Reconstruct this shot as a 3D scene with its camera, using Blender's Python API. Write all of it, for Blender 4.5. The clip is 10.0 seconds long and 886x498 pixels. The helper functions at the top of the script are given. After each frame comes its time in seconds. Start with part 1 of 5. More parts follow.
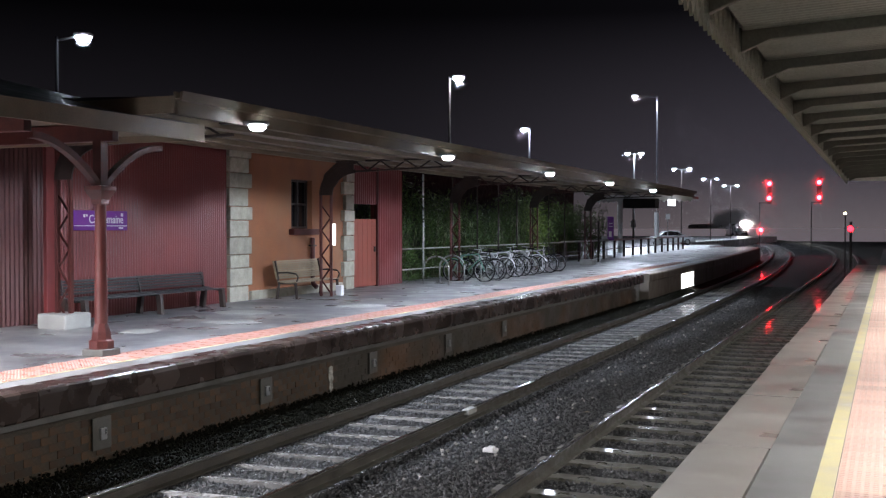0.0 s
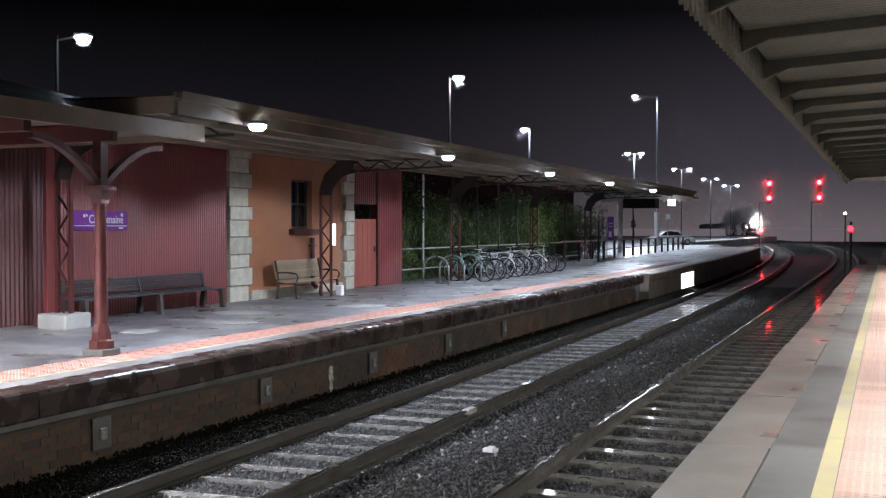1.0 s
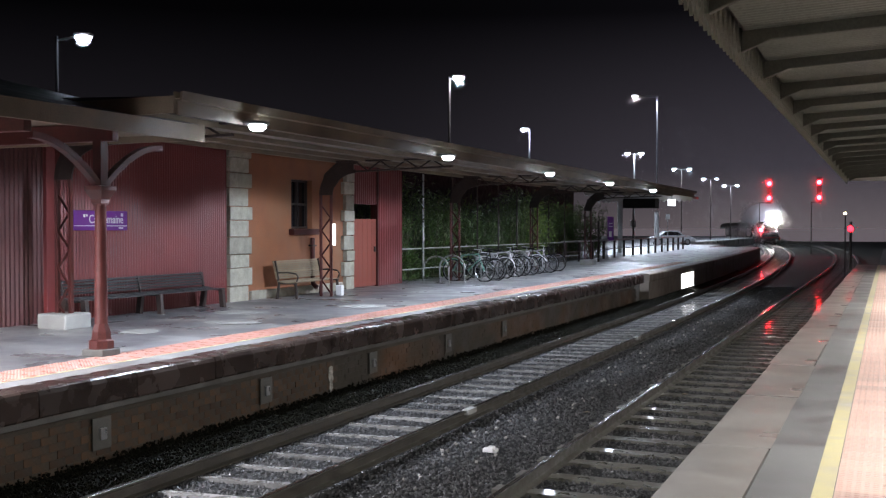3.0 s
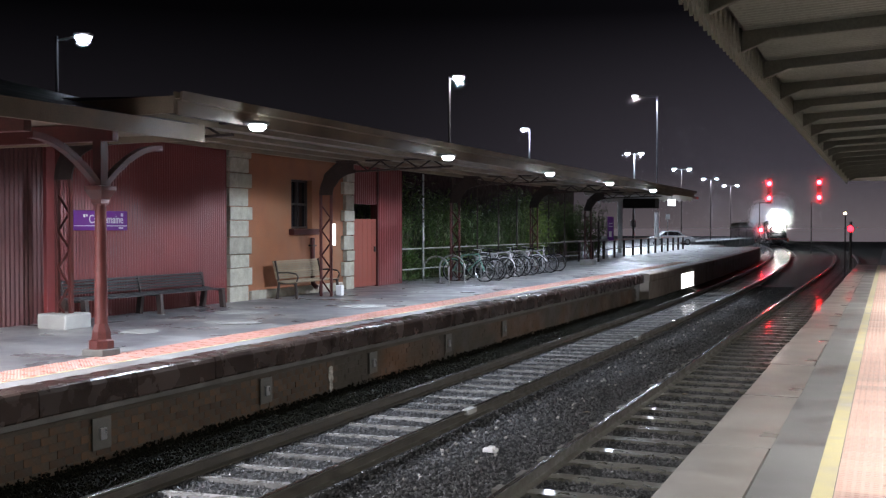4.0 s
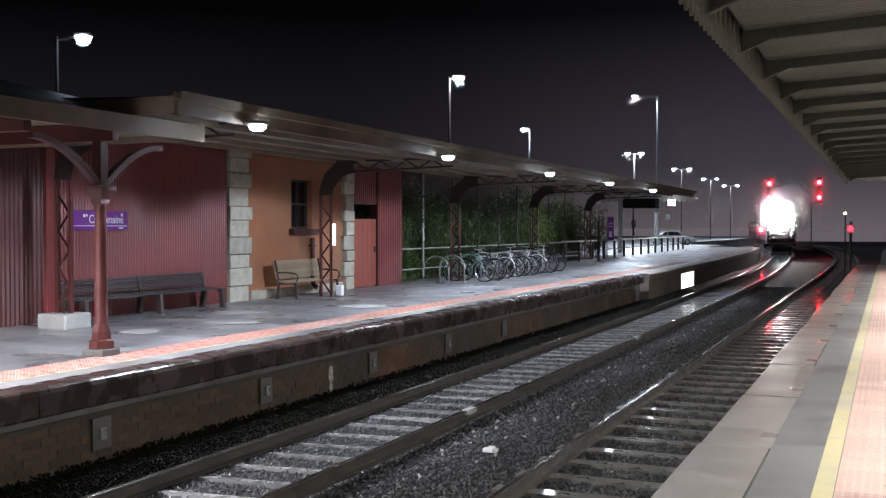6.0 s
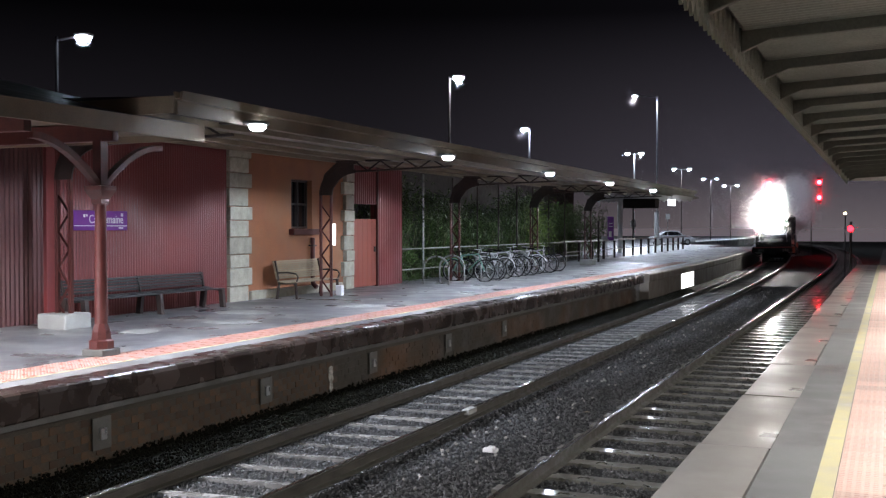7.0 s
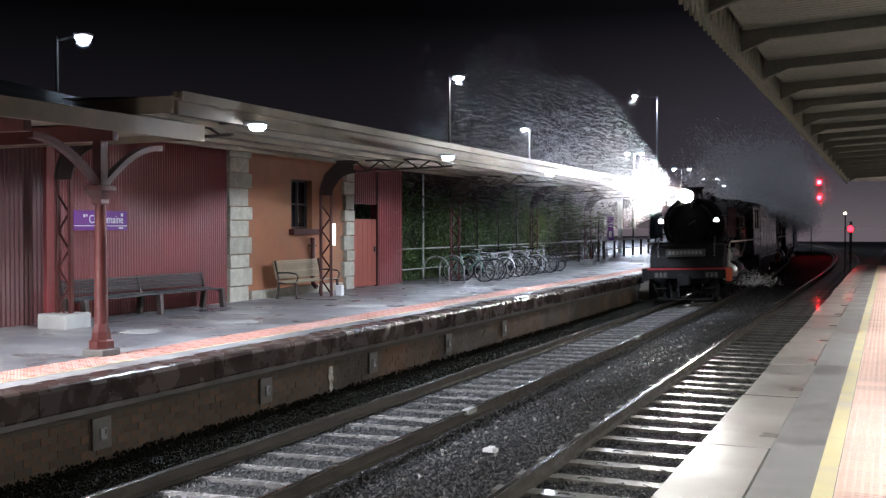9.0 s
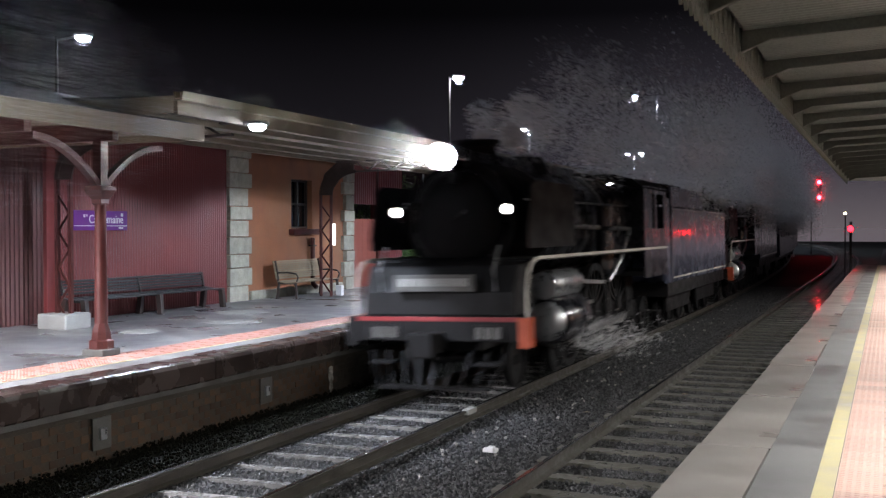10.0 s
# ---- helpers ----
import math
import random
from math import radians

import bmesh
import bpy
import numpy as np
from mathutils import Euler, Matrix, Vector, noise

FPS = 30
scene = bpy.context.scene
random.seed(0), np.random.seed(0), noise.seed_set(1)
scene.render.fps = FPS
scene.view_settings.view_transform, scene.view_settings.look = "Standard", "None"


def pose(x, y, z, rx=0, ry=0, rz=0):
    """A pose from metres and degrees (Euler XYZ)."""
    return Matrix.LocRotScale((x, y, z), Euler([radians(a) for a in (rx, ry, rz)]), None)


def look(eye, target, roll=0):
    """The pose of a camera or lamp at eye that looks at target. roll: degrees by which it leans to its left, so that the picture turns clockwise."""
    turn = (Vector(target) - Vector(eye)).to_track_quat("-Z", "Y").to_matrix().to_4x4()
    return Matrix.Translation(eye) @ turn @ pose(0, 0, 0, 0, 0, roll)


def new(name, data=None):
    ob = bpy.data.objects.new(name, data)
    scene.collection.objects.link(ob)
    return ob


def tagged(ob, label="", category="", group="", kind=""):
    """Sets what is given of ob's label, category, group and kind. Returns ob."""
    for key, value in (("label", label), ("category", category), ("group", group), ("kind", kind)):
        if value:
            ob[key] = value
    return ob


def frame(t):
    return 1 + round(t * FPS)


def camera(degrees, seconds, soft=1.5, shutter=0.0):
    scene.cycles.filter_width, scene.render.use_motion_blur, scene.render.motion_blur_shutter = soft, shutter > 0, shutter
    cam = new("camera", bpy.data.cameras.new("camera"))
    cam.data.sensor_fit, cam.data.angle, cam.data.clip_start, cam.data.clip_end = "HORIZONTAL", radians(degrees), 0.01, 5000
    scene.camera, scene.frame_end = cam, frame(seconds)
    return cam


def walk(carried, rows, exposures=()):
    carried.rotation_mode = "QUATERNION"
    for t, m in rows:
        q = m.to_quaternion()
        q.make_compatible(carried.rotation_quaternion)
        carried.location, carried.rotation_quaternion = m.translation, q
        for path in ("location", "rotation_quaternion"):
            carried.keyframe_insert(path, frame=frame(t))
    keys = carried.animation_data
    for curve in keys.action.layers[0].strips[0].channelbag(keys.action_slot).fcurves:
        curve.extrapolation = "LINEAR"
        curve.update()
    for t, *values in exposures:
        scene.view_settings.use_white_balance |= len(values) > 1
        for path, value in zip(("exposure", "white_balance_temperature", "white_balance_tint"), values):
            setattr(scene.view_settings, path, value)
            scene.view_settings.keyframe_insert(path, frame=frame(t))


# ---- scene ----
# z = 0 is the rail top, y runs along the straight track, x to the right of it.
TURN = 23.07
cam = camera(45.93, 10.0, soft=1.3, shutter=0.5)
EYE = pose(0, 0, 2.6, 90 - 1.115, 0, TURN)
walk(cam, [(0, EYE), (10, EYE)])

# ---- world and large lights ----
world = bpy.data.worlds.new("night_sky")
scene.world = world
world.use_nodes = True
wn, wl = world.node_tree.nodes, world.node_tree.links
wn.clear()
w_out, w_bg = wn.new("ShaderNodeOutputWorld"), wn.new("ShaderNodeBackground")
w_tc, w_sep, w_ramp = wn.new("ShaderNodeTexCoord"), wn.new("ShaderNodeSeparateXYZ"), wn.new("ShaderNodeValToRGB")
wl.new(w_tc.outputs["Generated"], w_sep.inputs[0])
wl.new(w_sep.outputs["Z"], w_ramp.inputs[0])
# the mist is brightest over the lit yard along the line
w_side = wn.new("ShaderNodeMapRange")
w_side.interpolation_type = "SMOOTHSTEP"
for i, value in ((1, -0.5), (2, -0.05), (3, 0.35), (4, 1.25)):
    w_side.inputs[i].default_value = value
wl.new(w_sep.outputs["X"], w_side.inputs[0])
wl.new(w_side.outputs[0], w_bg.inputs[1])
wl.new(w_ramp.outputs[0], w_bg.inputs[0])
wl.new(w_bg.outputs[0], w_out.inputs[0])
ramp = w_ramp.color_ramp
ramp.elements[0].position, ramp.elements[0].color = 0.0, (0.044, 0.037, 0.041, 1)
ramp.elements[1].position, ramp.elements[1].color = 0.2, (0.0013, 0.0012, 0.0016, 1)
e = ramp.elements.new(0.055)
e.color = (0.0165, 0.0148, 0.019, 1)
scene.view_settings.exposure = 1.2
scene.cycles.transparent_max_bounces = 96

COOL = (0.74, 0.83, 1.0)
WARM = (1.0, 0.72, 0.45)
NEUTRAL = (0.98, 0.96, 0.95)


def lamp(name, at, watts, colour, radius=0.1, spot=0, aim=(0, 0, -1)):
    data = bpy.data.lights.new(name, "SPOT" if spot else "POINT")
    data.energy, data.color, data.shadow_soft_size = watts, colour, radius
    if spot:
        data.spot_size, data.spot_blend = radians(spot), 0.2
    ob = new(name, data)
    ob.matrix_world = look(at, Vector(at) + Vector(aim))
    return ob


# ---- the lie of the two tracks ----
def bend_left(y):
    return -max(0.0, y - 28) ** 2 / 1900


def bend_right(y):
    return -max(0.0, y - 66) ** 2 / 1600


def track_left(y):
    return -6.31 + bend_left(y)


def track_right(y):
    return -2.69 + bend_right(y)


CANT = 0.026
DECK_L, DECK_R = 0.955, 1.05


def edge_left(y):
    return -7.97 + bend_left(y)


# ---- mesh helpers ----
class Shape:
    """Vertices and faces of one mesh, gathered piece by piece."""

    def __init__(self):
        self.v, self.f = [], []

    def add(self, verts, faces, m=None):
        n = len(self.v)
        self.v += [tuple(m @ Vector(p)) if m else tuple(p) for p in verts]
        self.f += [tuple(i + n for i in f) for f in faces]
        return self

    def box(self, x0, y0, z0, x1, y1, z1, m=None):
        v = [(x, y, z) for z in (z0, z1) for y in (y0, y1) for x in (x0, x1)]
        return self.add(v, [(0, 2, 3, 1), (4, 5, 7, 6), (0, 1, 5, 4), (2, 6, 7, 3), (0, 4, 6, 2), (1, 3, 7, 5)], m)

    def beam(self, a, b, w, h, up=(0, 0, 1)):
        a, b = Vector(a), Vector(b)
        d = (b - a).normalized()
        s = d.cross(Vector(up))
        s = s.normalized() if s.length > 1e-4 else Vector((1, 0, 0))
        u = s.cross(d)
        v = [p + s * (i * w / 2) + u * (j * h / 2) for p in (a, b) for i, j in ((-1, -1), (1, -1), (1, 1), (-1, 1))]
        return self.add(v, [(0, 1, 2, 3), (7, 6, 5, 4), (0, 4, 5, 1), (1, 5, 6, 2), (2, 6, 7, 3), (3, 7, 4, 0)])

    def tube(self, pts, r, n=10, closed=True):
        """A round bar through pts; r is a number or one per point."""
        pts = [Vector(p) for p in pts]
        rr = r if isinstance(r, (list, tuple)) else [r] * len(pts)
        rings = []
        for i, p in enumerate(pts):
            d = (pts[min(i + 1, len(pts) - 1)] - pts[max(i - 1, 0)]).normalized()
            q = d.to_track_quat("Z", "Y")
            rings.append([p + q @ Vector((rr[i] * math.cos(a * math.tau / n), rr[i] * math.sin(a * math.tau / n), 0)) for a in range(n)])
        v = [p for ring in rings for p in ring]
        f = [(k * n + a, k * n + (a + 1) % n, (k + 1) * n + (a + 1) % n, (k + 1) * n + a) for k in range(len(pts) - 1) for a in range(n)]
        if closed:
            f += [tuple(range(n))[::-1], tuple((len(pts) - 1) * n + a for a in range(n))]
        return self.add(v, f)

    def lathe(self, prof, n=20, m=None):
        """Turns (r, z) round the z axis."""
        v = [(r * math.cos(a * math.tau / n), r * math.sin(a * math.tau / n), z) for r, z in prof for a in range(n)]
        f = [(k * n + a, k * n + (a + 1) % n, (k + 1) * n + (a + 1) % n, (k + 1) * n + a) for k in range(len(prof) - 1) for a in range(n)]
        if prof[0][0] > 1e-5:
            f.append(tuple(range(n))[::-1])
        if prof[-1][0] > 1e-5:
            f.append(tuple((len(prof) - 1) * n + a for a in range(n)))
        return self.add(v, f, m)

    def sweep(self, prof, ys, line, lift=None):
        """Carries the closed outline (dx, z) along x = line(y)."""
        n = len(prof)
        v = [(line(y) + dx, y, z + (lift(dx) if lift else 0)) for y in ys for dx, z in prof]
        f = [(k * n + a, (k + 1) * n + a, (k + 1) * n + (a + 1) % n, k * n + (a + 1) % n) for k in range(len(ys) - 1) for a in range(n)]
        f += [tuple(range(n)), tuple((len(ys) - 1) * n + a for a in range(n))[::-1]]
        return self.add(v, f)

    def prism(self, poly, axis, a, b, m=None):
        """Extrudes a 2D outline from a to b along axis."""
        n = len(poly)

        def put(p, t):
            return (t, p[0], p[1]) if axis == "x" else (p[0], t, p[1]) if axis == "y" else (p[0], p[1], t)
        v = [put(p, a) for p in poly] + [put(p, b) for p in poly]
        return self.add(v, [tuple(range(n))[::-1], tuple(range(n, 2 * n))] + [(i, (i + 1) % n, n + (i + 1) % n, n + i) for i in range(n)], m)

    def mesh(self, name, material, smooth=False, clean=True):
        me = bpy.data.meshes.new(name)
        me.from_pydata(self.v, [], self.f)
        if clean:
            bm = bmesh.new()
            bm.from_mesh(me)
            bmesh.ops.recalc_face_normals(bm, faces=bm.faces)
            bm.to_mesh(me)
            bm.free()
        me.materials.append(material)
        if smooth:
            me.shade_smooth()
            me.set_sharp_from_angle(angle=radians(38))
        me.update()
        return me


def part(name, shape, material, parent=None, label="", smooth=False, bevel=0.0, clean=True):
    me = shape if isinstance(shape, bpy.types.Mesh) else shape.mesh(name, material, smooth, clean)
    ob = new(name, me)
    if parent:
        ob.parent = parent
    if label:
        ob["label"] = label
    if bevel:
        b = ob.modifiers.new("bevel", "BEVEL")
        b.width, b.segments, b.limit_method = bevel, 2, "ANGLE"
    return ob


def thing(name, label, category, group="", at=None):
    ob = new(name)
    if at is not None:
        ob.matrix_world = at if isinstance(at, Matrix) else pose(*at)
    return tagged(ob, label, category, group)


def arange(a, b, step):
    n = max(1, round((b - a) / step))
    return [a + (b - a) * i / n for i in range(n + 1)]


# ---- materials ----
def surface(name, dark, light, rough=(0.5, 0.8), scale=6.0, fine=90.0, bump=0.25, metal=0.0, depth=0.01, per_piece=0.0, island=0.0, stain=None, stain_scale=0.8, spec=0.5, coat=0.0):
    """Two scales of noise between two colours, with relief and uneven gloss; stain: a third colour in wide blotches."""
    m = bpy.data.materials.new(name)
    m.use_nodes = True
    nt = m.node_tree
    n, l = nt.nodes, nt.links
    b = n["Principled BSDF"]
    tc = n.new("ShaderNodeTexCoord")
    big, small = n.new("ShaderNodeTexNoise"), n.new("ShaderNodeTexNoise")
    big.inputs["Scale"].default_value, big.inputs["Detail"].default_value = scale, 6
    small.inputs["Scale"].default_value, small.inputs["Detail"].default_value = fine, 3
    for t in (big, small):
        l.new(tc.outputs["Object"], t.inputs["Vector"])
    mixv = n.new("ShaderNodeMix")
    mixv.inputs[0].default_value = 0.4
    l.new(big.outputs[0], mixv.inputs[2])
    l.new(small.outputs[0], mixv.inputs[3])
    r = n.new("ShaderNodeValToRGB")
    r.color_ramp.elements[0].position, r.color_ramp.elements[0].color = 0.32, (*dark, 1)
    r.color_ramp.elements[1].position, r.color_ramp.elements[1].color = 0.68, (*light, 1)
    l.new(mixv.outputs[0], r.inputs[0])
    col = r.outputs[0]
    if stain:
        s = n.new("ShaderNodeTexNoise")
        s.inputs["Scale"].default_value, s.inputs["Detail"].default_value = stain_scale, 5
        l.new(tc.outputs["Object"], s.inputs["Vector"])
        sr = n.new("ShaderNodeMapRange")
        sr.inputs[1].default_value, sr.inputs[2].default_value = 0.44, 0.7
        l.new(s.outputs[0], sr.inputs[0])
        mx = n.new("ShaderNodeMix")
        mx.data_type = "RGBA"
        l.new(sr.outputs[0], mx.inputs[0])
        l.new(col, mx.inputs[6])
        mx.inputs[7].default_value = (*stain, 1)
        col = mx.outputs[2]
    if per_piece or island:
        src = n.new("ShaderNodeObjectInfo").outputs["Random"] if per_piece else n.new("ShaderNodeNewGeometry").outputs["Random Per Island"]
        amount = per_piece or island
        mr = n.new("ShaderNodeMapRange")
        mr.inputs[3].default_value, mr.inputs[4].default_value = 1 - amount, 1 + amount
        l.new(src, mr.inputs[0])
        hsv = n.new("ShaderNodeHueSaturation")
        l.new(mr.outputs[0], hsv.inputs["Value"])
        l.new(col, hsv.inputs["Color"])
        col = hsv.outputs[0]
    l.new(col, b.inputs["Base Color"])
    rr = n.new("ShaderNodeMapRange")
    rr.inputs[1].default_value, rr.inputs[2].default_value = 0.35, 0.65
    rr.inputs[3].default_value, rr.inputs[4].default_value = rough
    l.new(big.outputs[0], rr.inputs[0])
    l.new(rr.outputs[0], b.inputs["Roughness"])
    b.inputs["Metallic"].default_value = metal
    b.inputs["Specular IOR Level"].default_value = spec
    b.inputs["Coat Weight"].default_value = coat
    b.inputs["Coat Roughness"].default_value = 0.08
    if bump:
        bp = n.new("ShaderNodeBump")
        bp.inputs["Strength"].default_value, bp.inputs["Distance"].default_value = bump, depth
        l.new(mixv.outputs[0], bp.inputs["Height"])
        l.new(bp.outputs[0], b.inputs["Normal"])
    return m


def glowing(name, colour, strength):
    m = bpy.data.materials.new(name)
    m.use_nodes = True
    b = m.node_tree.nodes["Principled BSDF"]
    b.inputs["Base Color"].default_value = (*colour, 1)
    b.inputs["Emission Color"].default_value = (*colour, 1)
    b.inputs["Emission Strength"].default_value = strength
    return m


def misty(name, colour, clear, forward=0.5, drops=0.0):
    """Droplets or vapour: mostly clear, the rest scatters light through and back."""
    m = bpy.data.materials.new(name)
    m.use_nodes = True
    n, l = m.node_tree.nodes, m.node_tree.links
    n.remove(n["Principled BSDF"])
    out = n["Material Output"]
    tr, tl, df, half, mix = (n.new(k) for k in ("ShaderNodeBsdfTransparent", "ShaderNodeBsdfTranslucent", "ShaderNodeBsdfDiffuse", "ShaderNodeMixShader", "ShaderNodeMixShader"))
    tl.inputs[0].default_value = df.inputs[0].default_value = (*colour, 1)
    l.new(df.outputs[0], half.inputs[1])
    l.new(tl.outputs[0], half.inputs[2])
    half.inputs[0].default_value = forward
    mix.inputs[0].default_value = 1 - clear
    l.new(tr.outputs[0], mix.inputs[1])
    body = half
    if drops:
        # drops bend the light onward, the less the lower their index
        body = n.new("ShaderNodeBsdfRefraction")
        body.inputs["Color"].default_value = (*colour, 1)
        body.inputs["Roughness"].default_value, body.inputs["IOR"].default_value = 0.75, drops
        body.distribution = "BECKMANN"
    l.new(body.outputs[0], mix.inputs[2])
    l.new(mix.outputs[0], out.inputs[0])
    return m


ASPHALT = surface("wet_asphalt", (0.065, 0.065, 0.07), (0.17, 0.17, 0.175), (0.25, 0.6), 1.3, 160, 0.3, stain=(0.25, 0.245, 0.235), stain_scale=0.7, depth=0.004)
ASPHALT_R = surface("damp_asphalt", (0.09, 0.09, 0.09), (0.17, 0.17, 0.165), (0.35, 0.7), 1.5, 180, 0.3, depth=0.004)
COPING_L = surface("brown_coping", (0.026, 0.019, 0.017), (0.042, 0.029, 0.024), (0.12, 0.4), 3, 60, 0.25, depth=0.004, per_piece=0.25)
COPING_R = surface("concrete_coping", (0.2, 0.187, 0.17), (0.25, 0.236, 0.216), (0.26, 0.55), 1.1, 110, 0.3, stain=(0.2, 0.182, 0.165), stain_scale=2.4, depth=0.004, per_piece=0.07, coat=0.08)
TACTILE_L = surface("orange_tactile", (0.3, 0.12, 0.09), (0.46, 0.23, 0.18), (0.2, 0.5), 3, 80, 0.15, per_piece=0.08, stain=(0.3, 0.2, 0.17), coat=0.3)
TACTILE_R = surface("pink_tactile", (0.56, 0.36, 0.3), (0.74, 0.53, 0.45), (0.25, 0.55), 3, 80, 0.15, per_piece=0.12)
YELLOW = surface("yellow_paint", (0.46, 0.41, 0.22), (0.66, 0.6, 0.33), (0.35, 0.6), 9, 90, 0.2, stain=(0.45, 0.42, 0.34), stain_scale=2.5)
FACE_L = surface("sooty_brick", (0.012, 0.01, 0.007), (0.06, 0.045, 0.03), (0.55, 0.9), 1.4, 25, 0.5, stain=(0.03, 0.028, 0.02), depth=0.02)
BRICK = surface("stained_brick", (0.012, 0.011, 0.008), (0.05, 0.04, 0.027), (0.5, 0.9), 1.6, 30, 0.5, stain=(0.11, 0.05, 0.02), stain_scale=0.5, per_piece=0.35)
LEDGE = surface("grey_ledge", (0.045, 0.045, 0.045), (0.14, 0.14, 0.13), (0.4, 0.7), 3, 60, 0.3, stain=(0.05, 0.047, 0.04), stain_scale=1.3)
LEDGE_PALE = surface("flaking_limewash", (0.1, 0.095, 0.08), (0.62, 0.6, 0.55), (0.6, 0.8), 14, 60, 0.5)
TAN = surface("tan_concrete", (0.09, 0.075, 0.06), (0.2, 0.17, 0.14), (0.5, 0.8), 2, 60, 0.3, stain=(0.11, 0.085, 0.065))
CONCRETE = surface("pale_concrete", (0.2, 0.2, 0.19), (0.36, 0.36, 0.34), (0.5, 0.8), 3, 60, 0.3)
BALLAST = surface("wet_ballast", (0.012, 0.012, 0.013), (0.042, 0.042, 0.044), (0.6, 0.9), 22, 70, 1.0, depth=0.03, spec=0.08)
STONE_CHIP = surface("ballast_stone", (0.026, 0.026, 0.027), (0.075, 0.075, 0.077), (0.3, 0.65), 12, 60, 0.3, island=0.45, spec=0.4)
STONE_PALE = surface("pale_stone_chip", (0.12, 0.115, 0.1), (0.3, 0.29, 0.27), (0.3, 0.7), 12, 60, 0.4, island=0.5)
# near-black tone for the shoulder and rubble along the platform wall
RUBBLE_DARK = surface("near_black_rubble", (0.003, 0.0033, 0.002), (0.011, 0.0105, 0.007), (0.6, 0.9), 8, 60, 0.8, island=0.5, spec=0.06)
RED_DARK = surface("maroon_iron", (0.045, 0.012, 0.012), (0.09, 0.024, 0.022), (0.35, 0.6), 1.6, 40, 0.15, stain=(0.06, 0.02, 0.02))
SLEEPER = surface("wet_sleeper", (0.07, 0.068, 0.057), (0.15, 0.145, 0.122), (0.2, 0.5), 5, 70, 0.25, per_piece=0.25, depth=0.004, coat=0.6)
# pale base stands in for lamp reflections on the wet sleeper tops
SLEEPER_GLINT = surface("buried_sleeper_glint", (0.12, 0.118, 0.113), (0.3, 0.295, 0.285), (0.12, 0.35), 5, 70, 0.25, per_piece=0.3, depth=0.004, coat=0.7)
RAIL = surface("rusty_rail", (0.026, 0.023, 0.019), (0.085, 0.077, 0.062), (0.35, 0.6), 5, 60, 0.2, metal=0.2)
RAIL_TOP = surface("polished_rail", (0.35, 0.35, 0.37), (0.5, 0.5, 0.52), (0.12, 0.25), 8, 80, 0.05, metal=1.0)
RED_IRON = surface("red_corrugated_iron", (0.13, 0.022, 0.022), (0.2, 0.04, 0.038), (0.35, 0.6), 1.6, 40, 0.15, stain=(0.13, 0.03, 0.03))
RED_PAINT = surface("red_oxide_paint", (0.036, 0.009, 0.008), (0.085, 0.021, 0.018), (0.3, 0.5), 5, 60, 0.15)
DOOR_RED = surface("red_door_boards", (0.2, 0.05, 0.035), (0.3, 0.085, 0.06), (0.4, 0.6), 3, 40, 0.15, per_piece=0.1)
RENDER_ORANGE = surface("ochre_brickwork", (0.2, 0.075, 0.035), (0.36, 0.15, 0.075), (0.6, 0.85), 1.8, 40, 0.35, stain=(0.26, 0.13, 0.07))
QUOIN = surface("granite_quoin", (0.25, 0.24, 0.19), (0.46, 0.44, 0.36), (0.6, 0.85), 7, 60, 0.5, per_piece=0.15)
CREAM = surface("cream_paint", (0.16, 0.13, 0.09), (0.27, 0.23, 0.165), (0.45, 0.65), 2, 50, 0.2, stain=(0.13, 0.105, 0.075))
ROOFING = surface("dark_roof_iron", (0.025, 0.022, 0.022), (0.06, 0.05, 0.05), (0.4, 0.6), 2, 40, 0.2)
SOFFIT = surface("pale_soffit_iron", (0.2, 0.18, 0.16), (0.33, 0.3, 0.27), (0.4, 0.65), 2, 40, 0.15)
# rafters take the lining's green-grey at under half its value
RAFTER = surface("dark_rafter_green_grey", (0.055, 0.06, 0.05), (0.11, 0.118, 0.1), (0.45, 0.7), 3, 40, 0.2)
SOFFIT_R = surface("green_grey_soffit", (0.13, 0.145, 0.125), (0.24, 0.26, 0.23), (0.4, 0.65), 2, 40, 0.15)
IRON_DARK = surface("dark_iron", (0.018, 0.013, 0.012), (0.05, 0.035, 0.03), (0.4, 0.6), 7, 60, 0.2)
BENCH_DARK = surface("dark_bench_slats", (0.015, 0.015, 0.016), (0.045, 0.046, 0.048), (0.3, 0.55), 6, 60, 0.2, per_piece=0.2)
BENCH_WOOD = surface("weathered_slats", (0.17, 0.13, 0.08), (0.34, 0.27, 0.18), (0.4, 0.65), 6, 60, 0.2, per_piece=0.2)
WHITE = surface("white_paint", (0.62, 0.62, 0.62), (0.8, 0.8, 0.8), (0.4, 0.6), 4, 60, 0.1)
STEEL = surface("galvanised_steel", (0.35, 0.36, 0.37), (0.55, 0.56, 0.57), (0.25, 0.4), 8, 60, 0.1, metal=0.9)
BLACK = surface("black_enamel", (0.006, 0.006, 0.008), (0.018, 0.018, 0.022), (0.16, 0.4), 3, 50, 0.1, coat=0.3)
BLACK_DULL = surface("soot_and_shade_black", (0.003, 0.003, 0.004), (0.01, 0.0095, 0.0095), (0.5, 0.75), 4, 50, 0.2, spec=0.2)
# base colour lightened blue to stand in for a reflection on the tender
TENDER_BLUE = surface("tender_side_sheen", (0.04, 0.044, 0.065), (0.09, 0.1, 0.14), (0.16, 0.4), 2, 50, 0.1, coat=0.4)
BEAM_RED = surface("bright_red_beam", (0.16, 0.01, 0.014), (0.26, 0.02, 0.022), (0.3, 0.5), 4, 60, 0.1)
